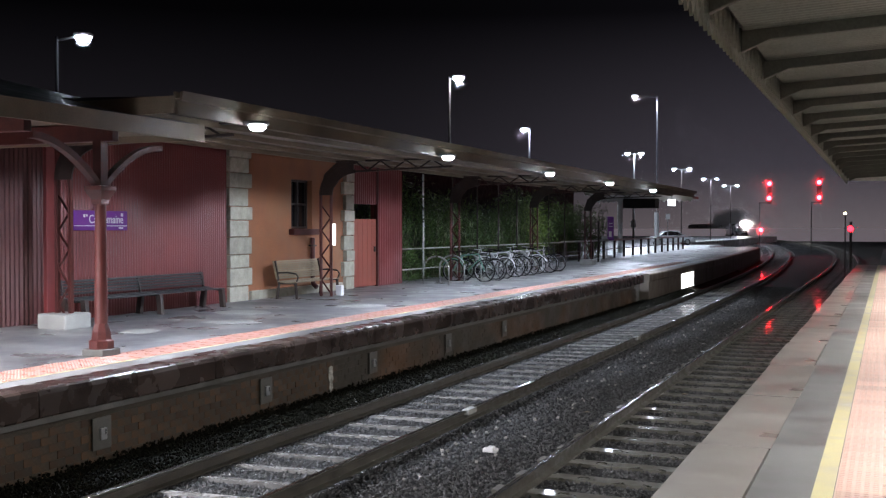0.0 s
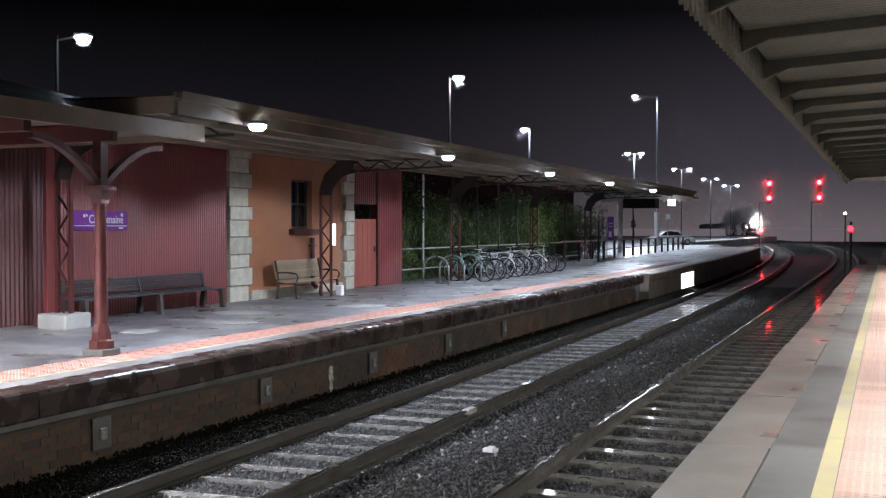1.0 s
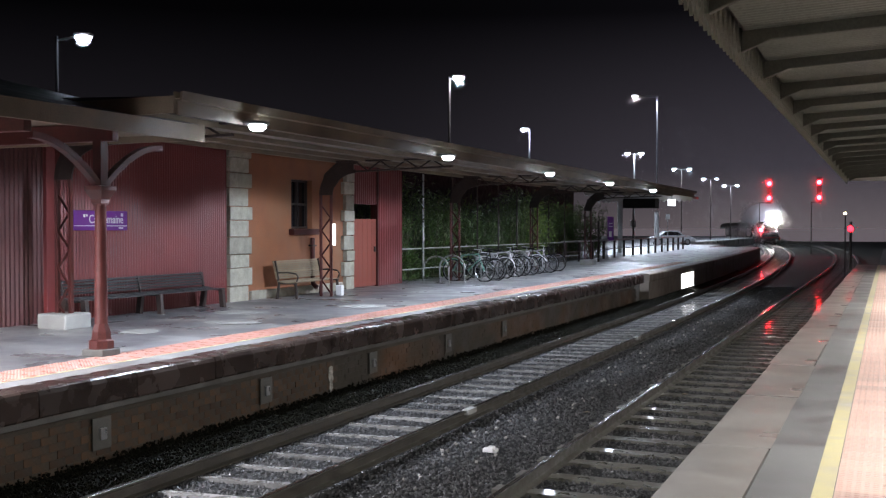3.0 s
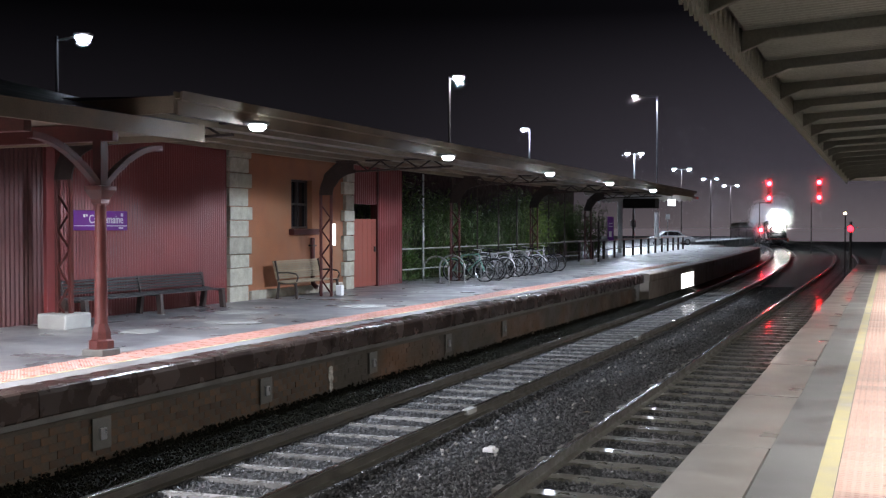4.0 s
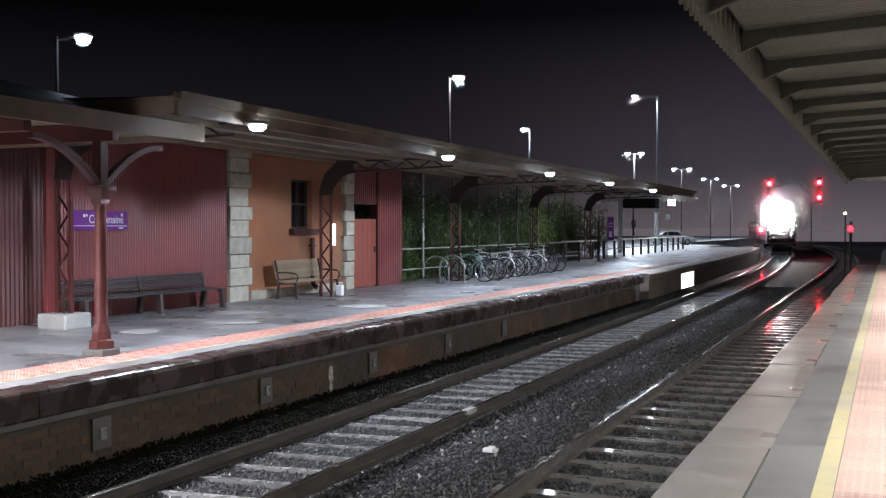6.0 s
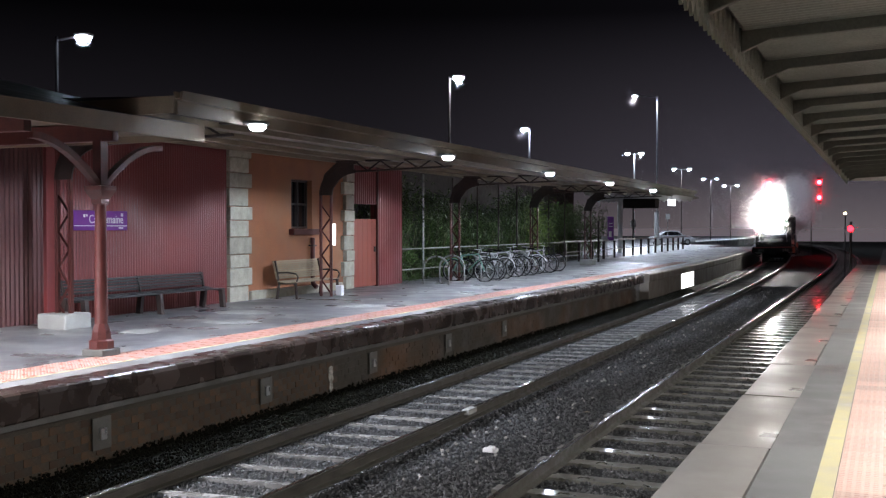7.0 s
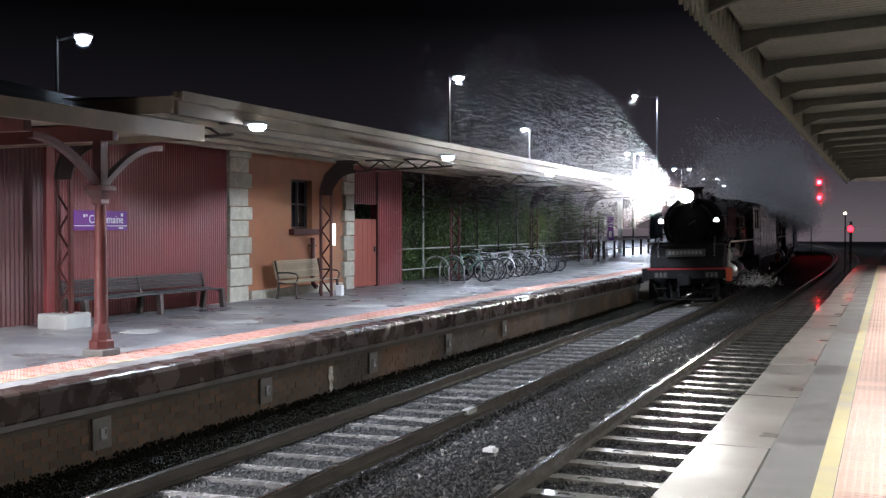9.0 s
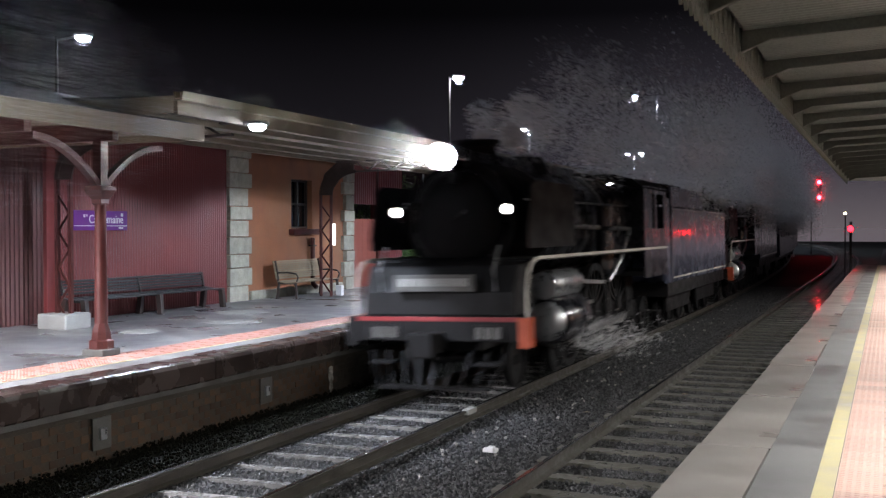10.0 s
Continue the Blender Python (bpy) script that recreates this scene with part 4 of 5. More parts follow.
part("side_strip", Shape().box(-0.22, -0.03, 0.0, -0.175, 0.03, 2.32), STEEL, totem)
part("leg", Shape().box(0.14, -0.02, 0, 0.17, 0.02, 0.99), STEEL, totem)
for a, b, c in ((1.9, 0.1, 1.95), (1.75, 0.1, 1.79), (1.2, 0.05, 1.5)):
    part("pale_bar", Shape().box(-0.1, -0.036, a, b, -0.03, c), WHITE, totem)
disp = thing("departure_display", "black hanging departure display, dark", "display", at=(-10.3, 47.0, 3.52, 0, 0, TURN))
part("case", Shape().box(-0.8, -0.12, 0, 0.8, 0.12, 0.44), BLACK_DULL, disp, bevel=0.02)
part("end_panel", Shape().box(0.62, -0.125, 0.05, 0.78, -0.12, 0.4), LEDGE, disp)
for x in (-0.6, 0.6):
    part("hanger", Shape().tube([(x, 0, 0.44), (x, 0, 0.72)], 0.02, 8), STEEL, disp)
val = tagged(thing("valance_end", "white scalloped valance at the canopy end", "valance"), kind="structure")
part("board", Shape().box(-13.3, 49.62, 3.98, -8.45, 49.66, 4.2), WHITE, val)
me = Shape().prism([(0, 0.1), (0.02, 0.02), (0.12, -0.05), (0.22, 0.02), (0.24, 0.1)], "y", 49.625, 49.655).mesh("scallop", WHITE)
for k in range(20):
    part("scallop", me, WHITE, val).location = (-13.28 + 0.241 * k, 0, 3.9)
for x, y in ((-16.7, 69.8),):
    post = thing("canopy_post", "white round steel shelter post", "post", "", (x, y, DECK_L))
    part("shaft", Shape().tube([(0, 0, 0), (0, 0, 3.75)], 0.17, 14), WHITE, post, smooth=True)
    part("foot", Shape().lathe([(0.26, 0), (0.26, 0.03), (0.001, 0.031)], 14), STEEL, post)
lp = thing("hanging_light", "square white lit sign box under the canopy end", "lamp", at=(-9.35, 49.3, 3.55, 0, 0, TURN))
part("case", Shape().box(-0.17, -0.06, 0.12, 0.17, 0.06, 0.42), glowing("sign_white", (0.9, 0.92, 1), 1.2), lp, bevel=0.01)
part("hanger", Shape().tube([(0, 0, 0.42), (0, 0, 0.7)], 0.02, 8), STEEL, lp)
structure("canopy_extension", Shape().box(-17.6, 64, 4.7, -12.5, 76, 4.85), SOFFIT, "thin pale canopy beyond the main one")
railing = thing("platform_railing", "white-topped railing with dark posts at the platform back", "railing")
for k in range(15):
    y = 47.5 + 2.6 * k
    part("post", Shape().box(-13.85 - 0.06 + bend_left(y) * 0.7, y - 0.06, DECK_L, -13.85 + 0.06 + bend_left(y) * 0.7, y + 0.06, DECK_L + 0.98), IRON_DARK, railing)
part("top_rail", Shape().sweep([(-13.9, DECK_L + 0.98), (-13.8, DECK_L + 0.98), (-13.8, DECK_L + 1.06), (-13.9, DECK_L + 1.06)], arange(47, 86, 3), lambda y: bend_left(y) * 0.7), WHITE, railing, "white top rail")
part("mid_rail", Shape().sweep([(-13.88, DECK_L + 0.5), (-13.82, DECK_L + 0.5), (-13.82, DECK_L + 0.55), (-13.88, DECK_L + 0.55)], arange(47, 86, 3), lambda y: bend_left(y) * 0.7), IRON_DARK, railing)
for x, y, h in ((-17.4, 90, 2.9), (-16.2, 71.5, 2.2)):
    sg = thing("post_sign", "small white sign on a thin post", "sign", "post signs", (x, y, DECK_L, 0, 0, TURN))
    part("post", Shape().tube([(0, 0, 0), (0, 0, h)], 0.03, 8), STEEL, sg)
    part("plate", Shape().box(-0.18, -0.05, h - 0.45, 0.18, -0.03, h), WHITE, sg)


def car(at):
    top = thing("parked_car", "silver saloon car parked beyond the railing", "car", at=at)
    prof = [(-2.25, 0.3), (-2.28, 0.62), (-2.1, 0.86), (-1.5, 0.93), (-0.85, 1.38), (-0.3, 1.45), (0.5, 1.42), (1.15, 1.0), (2.0, 0.82), (2.25, 0.6), (2.25, 0.3)]
    paint = surface("silver_car_paint", (0.5, 0.51, 0.53), (0.62, 0.63, 0.65), (0.2, 0.3), 4, 60, 0.02, metal=0.2, coat=0.5)
    part("body", Shape().prism(prof, "y", -0.88, 0.88), paint, top, "silver paint", bevel=0.07)
    for y in (-0.9, 0.885):
        part("side_window", Shape().prism([(-1.25, 0.98), (-0.8, 1.33), (-0.3, 1.38), (0.4, 1.35), (0.9, 1.02)], "y", y, y + 0.015), GLASS_DARK, top)
    for x in (-1.4, 1.4):
        for y in (-0.84, 0.84):
            wheel = part("wheel", Shape().lathe([(0.2, -0.1), (0.31, -0.09), (0.32, 0), (0.31, 0.09), (0.2, 0.1)], 20, pose(x, y, 0.32, 90, 0, 0)), BLACK_DULL, top)
            part("hub_cap", Shape().lathe([(0.001, -0.105), (0.19, -0.104), (0.19, 0.104), (0.001, 0.105)], 16, pose(x, y, 0.32, 90, 0, 0)), STEEL, wheel)
    part("tail_lamp", Shape().box(-2.29, -0.8, 0.65, -2.2, -0.5, 0.8), BEAM_RED, top)


car((-20.2, 106.5, DECK_L - 0.02, 0, 0, TURN))
for x, y, h in ((-12.9, 49.5, 2.0), (-14.5, 64.0, 3.1)):
    po = thing("thin_post", "thin dark steel post standing on the platform", "post", "platform posts", (x, y, DECK_L))
    part("shaft", Shape().tube([(0, 0, 0), (0, 0, h)], 0.05, 10), IRON_DARK, po, smooth=True)
    part("foot", Shape().lathe([(0.11, 0), (0.11, 0.03), (0.001, 0.031)], 12), STEEL, po)
tp = thing("ticket_post", "slim grey ticket reader on a steel post", "ticket reader", at=(-14.1, 55.4, DECK_L, 0, 0, TURN))
part("post", Shape().box(-0.05, -0.05, 0, 0.05, 0.05, 1.0), STEEL, tp, bevel=0.01)
part("reader", Shape().box(-0.13, -0.08, 1.0, 0.13, 0.06, 1.28, pose(0, 0, 0, -14, 0, 0)), CONCRETE, tp, "pale reader head", bevel=0.02)
bp = thing("end_lamp", "small amber lamp on a thin post beyond the platform end", "lamp", at=(-2.2, 62.0, -0.4))
part("post", Shape().tube([(0, 0, 0), (0, 0, 3.8)], 0.035, 8), IRON_DARK, bp)
part("lens", Shape().lathe([(0.001, -0.08), (0.07, -0.05), (0.09, 0.02), (0.001, 0.06)], 14, pose(0, -0.05, 3.85)), glowing("amber_lens", (1.0, 0.6, 0.3), 12), bp, "small glowing lens")
# a pale mark on the platform wall and litter on the ballast
patch = part("wall_patch", Shape().prism([(-0.07, 0.2), (-0.01, 0.24), (0.07, 0.21), (0.06, 0.1), (0.08, 0.02), (0.04, -0.03), (0.06, -0.12), (0.0, -0.2), (-0.05, -0.12), (-0.03, -0.02), (-0.08, 0.06)], "x", 0, 0.008, pose(-8.083, 14.45, 0.2)), LEDGE_PALE)
tagged(patch, "flaking white paint patch on the platform wall", "paint patch")
for x, y in ((-5.47, 13.75), (-5.47, 24.5)):
    j = part("rail_joint_plate", Shape().box(-0.05, -0.16, -0.06, 0.05, 0.16, 0.012), CONCRETE)
    j.location = (x + 0.02, y, 0.04)
    tagged(j, "pale plate on the rail side", "rail plate", "rail plates")
lit = part("litter", Shape().box(-0.09, -0.05, 0, 0.09, 0.05, 0.05).box(-0.02, -0.08, 0.01, 0.06, 0.02, 0.08), WHITE, bevel=0.01)
lit.location = (-4.55, 12.2, -0.19)
tagged(lit, "crumpled white rubbish on the ballast", "litter")
for x, y, w, d in ((-10.9, 13.35, 0.7, 0.28), (-10.5, 15.3, 0.9, 0.3), (-11.6, 17.2, 1.1, 0.4), (-10.2, 19.6, 1.0, 0.35)):
    ring = [(w * 0.5 * (1 + 0.22 * math.sin(5.3 * k + x * 7)) * math.cos(k * math.tau / 13), d * 1.3 * (1 + 0.25 * math.sin(3.7 * k + y * 5)) * math.sin(k * math.tau / 13)) for k in range(13)]
    pz = Shape().prism(ring, "z", 0, 0.004, pose(x, y, DECK_L + 0.012, 0, 0, 12))
    structure("repair_patch", pz, CONCRETE, "pale cement repair in the asphalt")
for x, y in ((-4.75, 19.7), (-3.16, 17.5), (-4.2, 15.2)):
    lf = part("fallen_leaf", Shape().add([(0, 0, 0), (0.06, 0.04, 0.015), (0.13, 0, 0.005), (0.06, -0.05, 0.02), (0.06, 0, 0.0)], [(0, 4, 1), (1, 4, 2), (2, 4, 3), (3, 4, 0)]), BENCH_WOOD)
    lf.location = (x, y, -0.15)
    tagged(lf, "dry tan leaf lying on the ballast", "leaf", "fallen leaves")

# ---- distance: lamps, signals ----
LAMP_PLACES = []


def street_lamp(x, y, z, arms, watts, foot=-0.42, finish=None):
    """A mast at x, y; arms: how far each lamp head reaches out to either side."""
    pole_r, finish = 0.08, finish or IRON_DARK
    top = thing("street_lamp", "tall steel lamp post with lit white heads", "street lamp", "car park lamps", (x, y, foot, 0, 0, TURN))
    h = z - foot
    part("pole", Shape().tube([(0, 0, 0), (0, 0, h * 0.5), (0, 0, h + 0.05)], [pole_r, pole_r * 0.8, pole_r * 0.6], 10), finish, top, smooth=True)
    if z > 14:
        part("mast_base", Shape().tube([(0, 0, 0), (0, 0, 3.2)], 0.25, 12), WHITE, top, "thick white mast base", True)
    for a in arms:
        arm = part("arm", Shape().tube([(0, 0, h - 0.1), (a * 0.6, 0, h + 0.02), (a, 0, h + 0.03)], 0.035, 8), STEEL, top)
        part("lamp_head", Shape().box(a - 0.3, -0.16, h + 0.02, a + 0.3, 0.16, h + 0.14), STEEL, top, bevel=0.03)
        part("lens", Shape().lathe([(0.001, -0.16), (0.14, -0.13), (0.25, -0.04), (0.27, 0.02), (0.001, 0.021)], 16, pose(a, 0, h)), LAMP_FACE, top, "glowing lens")
        at = top.matrix_world @ Vector((a, 0, h - 0.2))
        lamp("street_light", at, watts, COOL, 0.2, 176)
        LAMP_PLACES.append(top.matrix_world @ Vector((a, 0, h - 0.1)))


# the first two poles are coloured dark to pass for unlit
street_lamp(-25.9, 27.5, 9.05, (0.9,), 150, -0.42, BLACK_DULL)
street_lamp(-19.9, 47.5, 10.0, (0.45,), 900)
street_lamp(-20.0, 98.2, 15.0, (-2.1,), 3500, 0.93, STEEL)
street_lamp(-25.0, 75.4, 10.1, (-0.4,), 2500, 0.93, STEEL)
street_lamp(-25.0, 110.8, 10.6, (-0.75, 0.75), 2600, 0.93, STEEL)
street_lamp(-25.0, 138.5, 10.4, (-1.0, 1.0), 1250, 0.93)
street_lamp(-25.0, 163, 10.2, (-1.1, 0.9), 1000, 0.93)
street_lamp(-25.0, 185, 10.0, (-1.1, 1.1), 1000, 0.93)


def signal(x, y, lenses, height, foot, arm=0.0, glow=None, size=1.0):
    top = thing("railway_signal", "dark signal mast showing red lights", "railway signal", "signals", (x, y, foot))
    part("mast", Shape().tube([(0, 0, 0), (0, 0, height)], 0.055, 10), IRON_DARK, top)
    if arm:
        part("arm", Shape().beam((0, 0, height - 0.1), (arm, 0, height - 0.1), 0.1, 0.1), IRON_DARK, top)
        part("backboard", Shape().box(arm - 0.24, 0.05, height - 0.2, arm + 0.24, 0.08, height + 2.6), BLACK_DULL, top)
    for dx, z in lenses:
        hood = part("lamp_hood", Shape().lathe([(0.001, 0.27), (0.26, 0.26), (0.26, 0.0), (0.24, 0.0), (0.24, 0.24), (0.001, 0.25)], 16, pose(dx, -0.22, z, -90, 0, 0) @ Matrix.Diagonal((size, size, 1, 1))), BLACK_DULL, top)
        part("lens", Shape().lathe([(0.001, 0.0), (0.15, 0.02), (0.22, 0.08)], 16, pose(dx, -0.2, z, -90, 0, 0) @ Matrix.Diagonal((size, size, 1, 1))), glow or SIGNAL_RED, hood, "glowing red lens")


signal(-13.1, 120, ((1.02, 7.9), (1.02, 6.3), (0.18, 2.8)), 5.9, -0.35, 1.02)
signal(-7.7, 120, ((0.8, 7.95), (0.8, 6.3)), 5.9, -0.35, 0.8)
signal(-1.5, 48.6, ((0.0, 2.95),), 3.25, -0.35, 0.0, SIGNAL_NEAR, 0.6)

# ---- the train ----
def axle(name, r, parent, y, spokes=0, gauge=0.8, w=0.13, label=""):
    """A pair of wheels on their axle, turning about x."""
    ax = new(name)
    ax.parent = parent
    ax.matrix_basis = pose(0, y, r)
    ax["label"] = label or "dirty steel wheels on an axle"
    for side in (-1, 1):
        m = pose(side * gauge, 0, 0, 0, 90, 0)
        rim = Shape().lathe([(r * 0.86, -w / 2), (r, -w / 2), (r, w / 2), (r * 0.86, w / 2), (r * 0.86, -w / 2)], 28, m)
        part("rim", rim, BLACK_DULL, ax, smooth=True)
        s = Shape().lathe([(0.001, -w * 0.6), (r * 0.17, -w * 0.6), (r * 0.17, w * 0.6), (0.001, w * 0.6)], 16, m)
        if spokes:
            for k in range(spokes):
                a = math.tau * k / spokes
                s.beam((side * gauge, 0.1 * r * math.cos(a), 0.1 * r * math.sin(a)), (side * gauge, 0.88 * r * math.cos(a), 0.88 * r * math.sin(a)), 0.05, 0.05, (1, 0, 0))
            s.add([(side * gauge + x, r * p, r * q) for x in (-0.05, 0.05) for p, q in ((-0.8, -0.35), (-0.8, 0.35), (-0.6, 0.6), (-0.6, -0.6))], [(0, 1, 2, 3), (7, 6, 5, 4), (0, 4, 5, 1), (1, 5, 6, 2), (2, 6, 7, 3), (3, 7, 4, 0)])
        else:
            s.lathe([(r * 0.15, -0.02), (r * 0.87, -0.02), (r * 0.87, 0.02), (r * 0.15, 0.02)], 24, m)
        part("hub", s, BLACK_DULL, ax)
    part("axle_bar", Shape().tube([(-gauge, 0, 0), (gauge, 0, 0)], 0.08, 10), BLACK_DULL, ax)
    return ax


TURNING, RODS = [], []


def locomotive(lit):
    top = thing("steam_locomotive", "large black steam locomotive with red buffer beam" + (", headlight blazing" if lit else ", coupled behind the first"), "locomotive", "locomotives")
    P = lambda name, s, m, label="", smooth=False, bevel=0.0, parent=top: part(name, s, m, parent, label, smooth, bevel)
    lie = pose(0, 0, 2.72, -90, 0, 0)
    # boiler along y: lathe profile (r, y)
    P("smokebox", Shape().lathe([(0.001, 0.95), (0.55, 0.97), (0.82, 1.05), (0.95, 1.1), (0.98, 1.2), (0.98, 2.9), (0.96, 2.92)], 32, lie), BLACK_DULL, "sooty black smokebox", True)
    P("smokebox_door", Shape().lathe([(0.001, 0.82), (0.3, 0.84), (0.62, 0.92), (0.74, 1.0), (0.76, 1.06)], 28, lie), BLACK_DULL, "round black smokebox door", True)
    P("boiler", Shape().lathe([(0.93, 2.92), (0.95, 5.2), (1.0, 8.4)], 32, lie), BLACK, "black boiler cladding", True)
    for y in (3.0, 4.2, 5.4, 6.6, 7.8):
        P("boiler_band", Shape().lathe([(0.975 + 0.008 * (y - 3), y), (0.975 + 0.008 * (y - 3), y + 0.06)], 32, lie), STEEL, "thin bright band")
    P("chimney", Shape().lathe([(0.4, 3.55), (0.34, 3.72), (0.33, 3.95), (0.4, 4.02), (0.4, 4.06), (0.3, 4.06), (0.3, 3.7)], 24, pose(0, 1.9, 0)), BLACK_DULL, "", True)
    P("dome", Shape().lathe([(0.5, 3.5), (0.46, 3.75), (0.36, 3.92), (0.15, 3.99), (0.001, 4.0)], 24, pose(0, 4.4, 0)), BLACK, "", True)
    P("casing", Shape().prism([(-0.35, 3.55), (-0.3, 3.82), (0.3, 3.82), (0.35, 3.55)], "y", 1.2, 6.8), BLACK, "boiler top casing", bevel=0.03)
    for side in (-1, 1):
        P("smoke_deflector", Shape().prism([(0.55, 2.25), (0.5, 2.45), (0.75, 3.22), (0.95, 3.3), (2.9, 3.3), (3.1, 3.15), (3.1, 2.25)], "x", side * 1.33 - 0.012, side * 1.33 + 0.012), BLACK_DULL, "black smoke deflector plate")
        P("handrail", Shape().tube([(side * 1.06, 1.3, 3.02), (side * 1.06, 8.2, 3.05)], 0.02, 8), STEEL, "bright handrail")
        P("feed_pipe", Shape().tube([(side * 1.08, 3.4, 2.6), (side * 1.1, 8.3, 2.55)], 0.045, 8), STEEL)
        s = Shape()
        pts = [(0.12, 1.22), (0.13, 1.6), (0.22, 1.9), (0.42, 2.05), (0.7, 2.1), (10.85, 2.1)]
        for (a, z), (b, w) in zip(pts, pts[1:]):
            s.beam((side * 1.43, a, z), (side * 1.43, b, w), 0.03, 0.05, (0, 0, 1))
        rb = P("running_board", Shape().box(min(side * 0.85, side * 1.41), 0.6, 2.05, max(side * 0.85, side * 1.41), 9.0, 2.09), BLACK_DULL)
        P("edge_lining", s, CREAM_LINE, "cream running board edge", parent=rb)
        cyl = P("cylinder", Shape().lathe([(0.2, 1.85), (0.38, 1.9), (0.42, 2.0), (0.42, 3.2), (0.38, 3.3), (0.12, 3.32)], 24, pose(side * 1.18, 0, 1.02, -90, 0, 0)), BLACK, "", True)
        P("valve_chest", Shape().lathe([(0.12, 1.7), (0.22, 1.72), (0.24, 1.8), (0.24, 3.3), (0.2, 3.4)], 20, pose(side * 1.18, 0, 1.62, -90, 0, 0)), STEEL, "bright valve chest", True)
        P("slide_bar", Shape().box(side * 1.18 - 0.05, 3.3, 1.15, side * 1.18 + 0.05, 4.6, 1.21), STEEL)
        P("valve_gear", Shape().beam((side * 1.2, 3.4, 1.62), (side * 1.2, 5.6, 1.5), 0.04, 0.07), STEEL)
        P("step", Shape().box(side * 1.3 - 0.12, 9.6, 0.6, side * 1.3 + 0.12, 10.0, 0.64), BLACK_DULL)
    P("main_frame", Shape().box(-0.62, 0.3, 0.7, 0.62, 10.6, 1.75), BLACK_DULL)
    beam = P("buffer_beam", Shape().box(-1.42, 0.0, 0.86, 1.42, 0.16, 1.24), BLACK_DULL, "black buffer beam with a red top strip", bevel=0.015)
    P("red_strip", Shape().box(-1.4, -0.012, 1.17, 1.4, -0.002, 1.235), BEAM_RED, "red painted strip", parent=beam)
    for side in (-1, 1):
        s = Shape().box(side * 0.86 - 0.28, -0.03, 0.88, side * 0.86 + 0.28, -0.003, 1.11)
        pl = P("number_plate", s, BLACK_DULL, "black plate with pale marks", parent=beam)
        for k in range(3):
            P("pale_bar", Shape().box(side * 0.86 - 0.2 + 0.15 * k, -0.036, 0.91, side * 0.86 - 0.1 + 0.15 * k, -0.03, 1.08), LEDGE, parent=beam)
        # left end coloured black in place of dim, barely lit orange-red
        P("beam_end", Shape().box(side * 1.42 - 0.09, -0.02, 0.78, side * 1.42 + 0.09, 0.2, 1.23), ORANGE if side > 0 else BLACK_DULL, "orange-red step end" if side > 0 else "", parent=beam)
    P("coupler", Shape().box(-0.14, -0.5, 0.7, 0.14, 0.1, 1.0).box(-0.2, -0.62, 0.66, 0.2, -0.45, 1.04), BLACK_DULL, "", bevel=0.03)
    pilot = P("pilot_beam", Shape().beam((-0.9, -0.2, 0.18), (0.9, -0.2, 0.18), 0.05, 0.05), BLACK_DULL, "dark bar pilot")
    for k in range(-4, 5):
        P("pilot_bar", Shape().beam((0.28 * k, 0.05, 0.7), (0.22 * k, -0.28 + 0.03 * abs(k), 0.16), 0.05, 0.03), BLACK_DULL, parent=pilot)
    P("apron", Shape().prism([(0.05, 1.24), (0.08, 1.6), (0.3, 2.0), (0.95, 2.12), (0.95, 1.24)], "x", -1.25, 1.25), BLACK_DULL, "sloping black front apron", bevel=0.03)
    for side in (-1, 1):
        P("lamp_iron", Shape().tube([(side * 0.95, 0.1, 1.62), (side * 0.95, 0.02, 1.95), (side * 0.95, 0.3, 2.3)], 0.018, 8), STEEL, "bright front handrail")
        P("front_step", Shape().box(side * 0.86 - 0.2, -0.16, 0.52, side * 0.86 + 0.2, 0.1, 0.56), BLACK_DULL)
        P("cylinder_cover", Shape().lathe([(0.001, 1.78), (0.16, 1.79), (0.3, 1.84), (0.34, 1.9)], 20, pose(side * 1.18, 0, 1.02, -90, 0, 0)), STEEL, "polished cylinder end", True)
        P("sand_pipe", Shape().tube([(side * 0.9, 5.2, 3.3), (side * 1.02, 5.3, 2.5), (side * 1.0, 5.2, 1.2), (side * 0.85, 5.1, 0.3)], 0.025, 8), BLACK_DULL)
        P("injector_pipe", Shape().tube([(side * 1.12, 8.2, 2.5), (side * 1.2, 7.0, 1.9), (side * 1.15, 6.2, 1.5)], 0.04, 8), STEEL, "bright bent pipe")
        P("air_pump", Shape().lathe([(0.001, 1.85), (0.17, 1.87), (0.17, 2.3), (0.12, 2.34), (0.17, 2.4), (0.17, 2.8), (0.001, 2.84)], 18, pose(side * 1.15, 5.9, 0.2)), BLACK, "", True)
    P("door_ring", Shape().lathe([(0.76, 1.03), (0.8, 1.0), (0.83, 1.05)], 32, lie), BLACK, "", True)
    P("door_handle", Shape().beam((-0.02, 0.78, 2.72), (0.22, 0.78, 2.86), 0.03, 0.03), BLACK)
    hb = P("headboard", Shape().box(-0.66, -0.06, 1.62, 0.66, -0.02, 1.88), LEDGE, "grey headboard with worn marks", bevel=0.01)
    for k in range(9):
        P("pale_bar", Shape().box(-0.58 + 0.13 * k, -0.066, 1.7, -0.49 + 0.13 * k, -0.06, 1.82), CONCRETE, parent=hb)
    hl = P("headlight", Shape().lathe([(0.12, 0.62), (0.21, 0.58), (0.23, -0.28), (0.215, -0.28), (0.2, 0.56), (0.001, 0.57)], 24, pose(0, 0.62, 3.70, -90, 0, 0)), BLACK, "round black headlight housing", True)
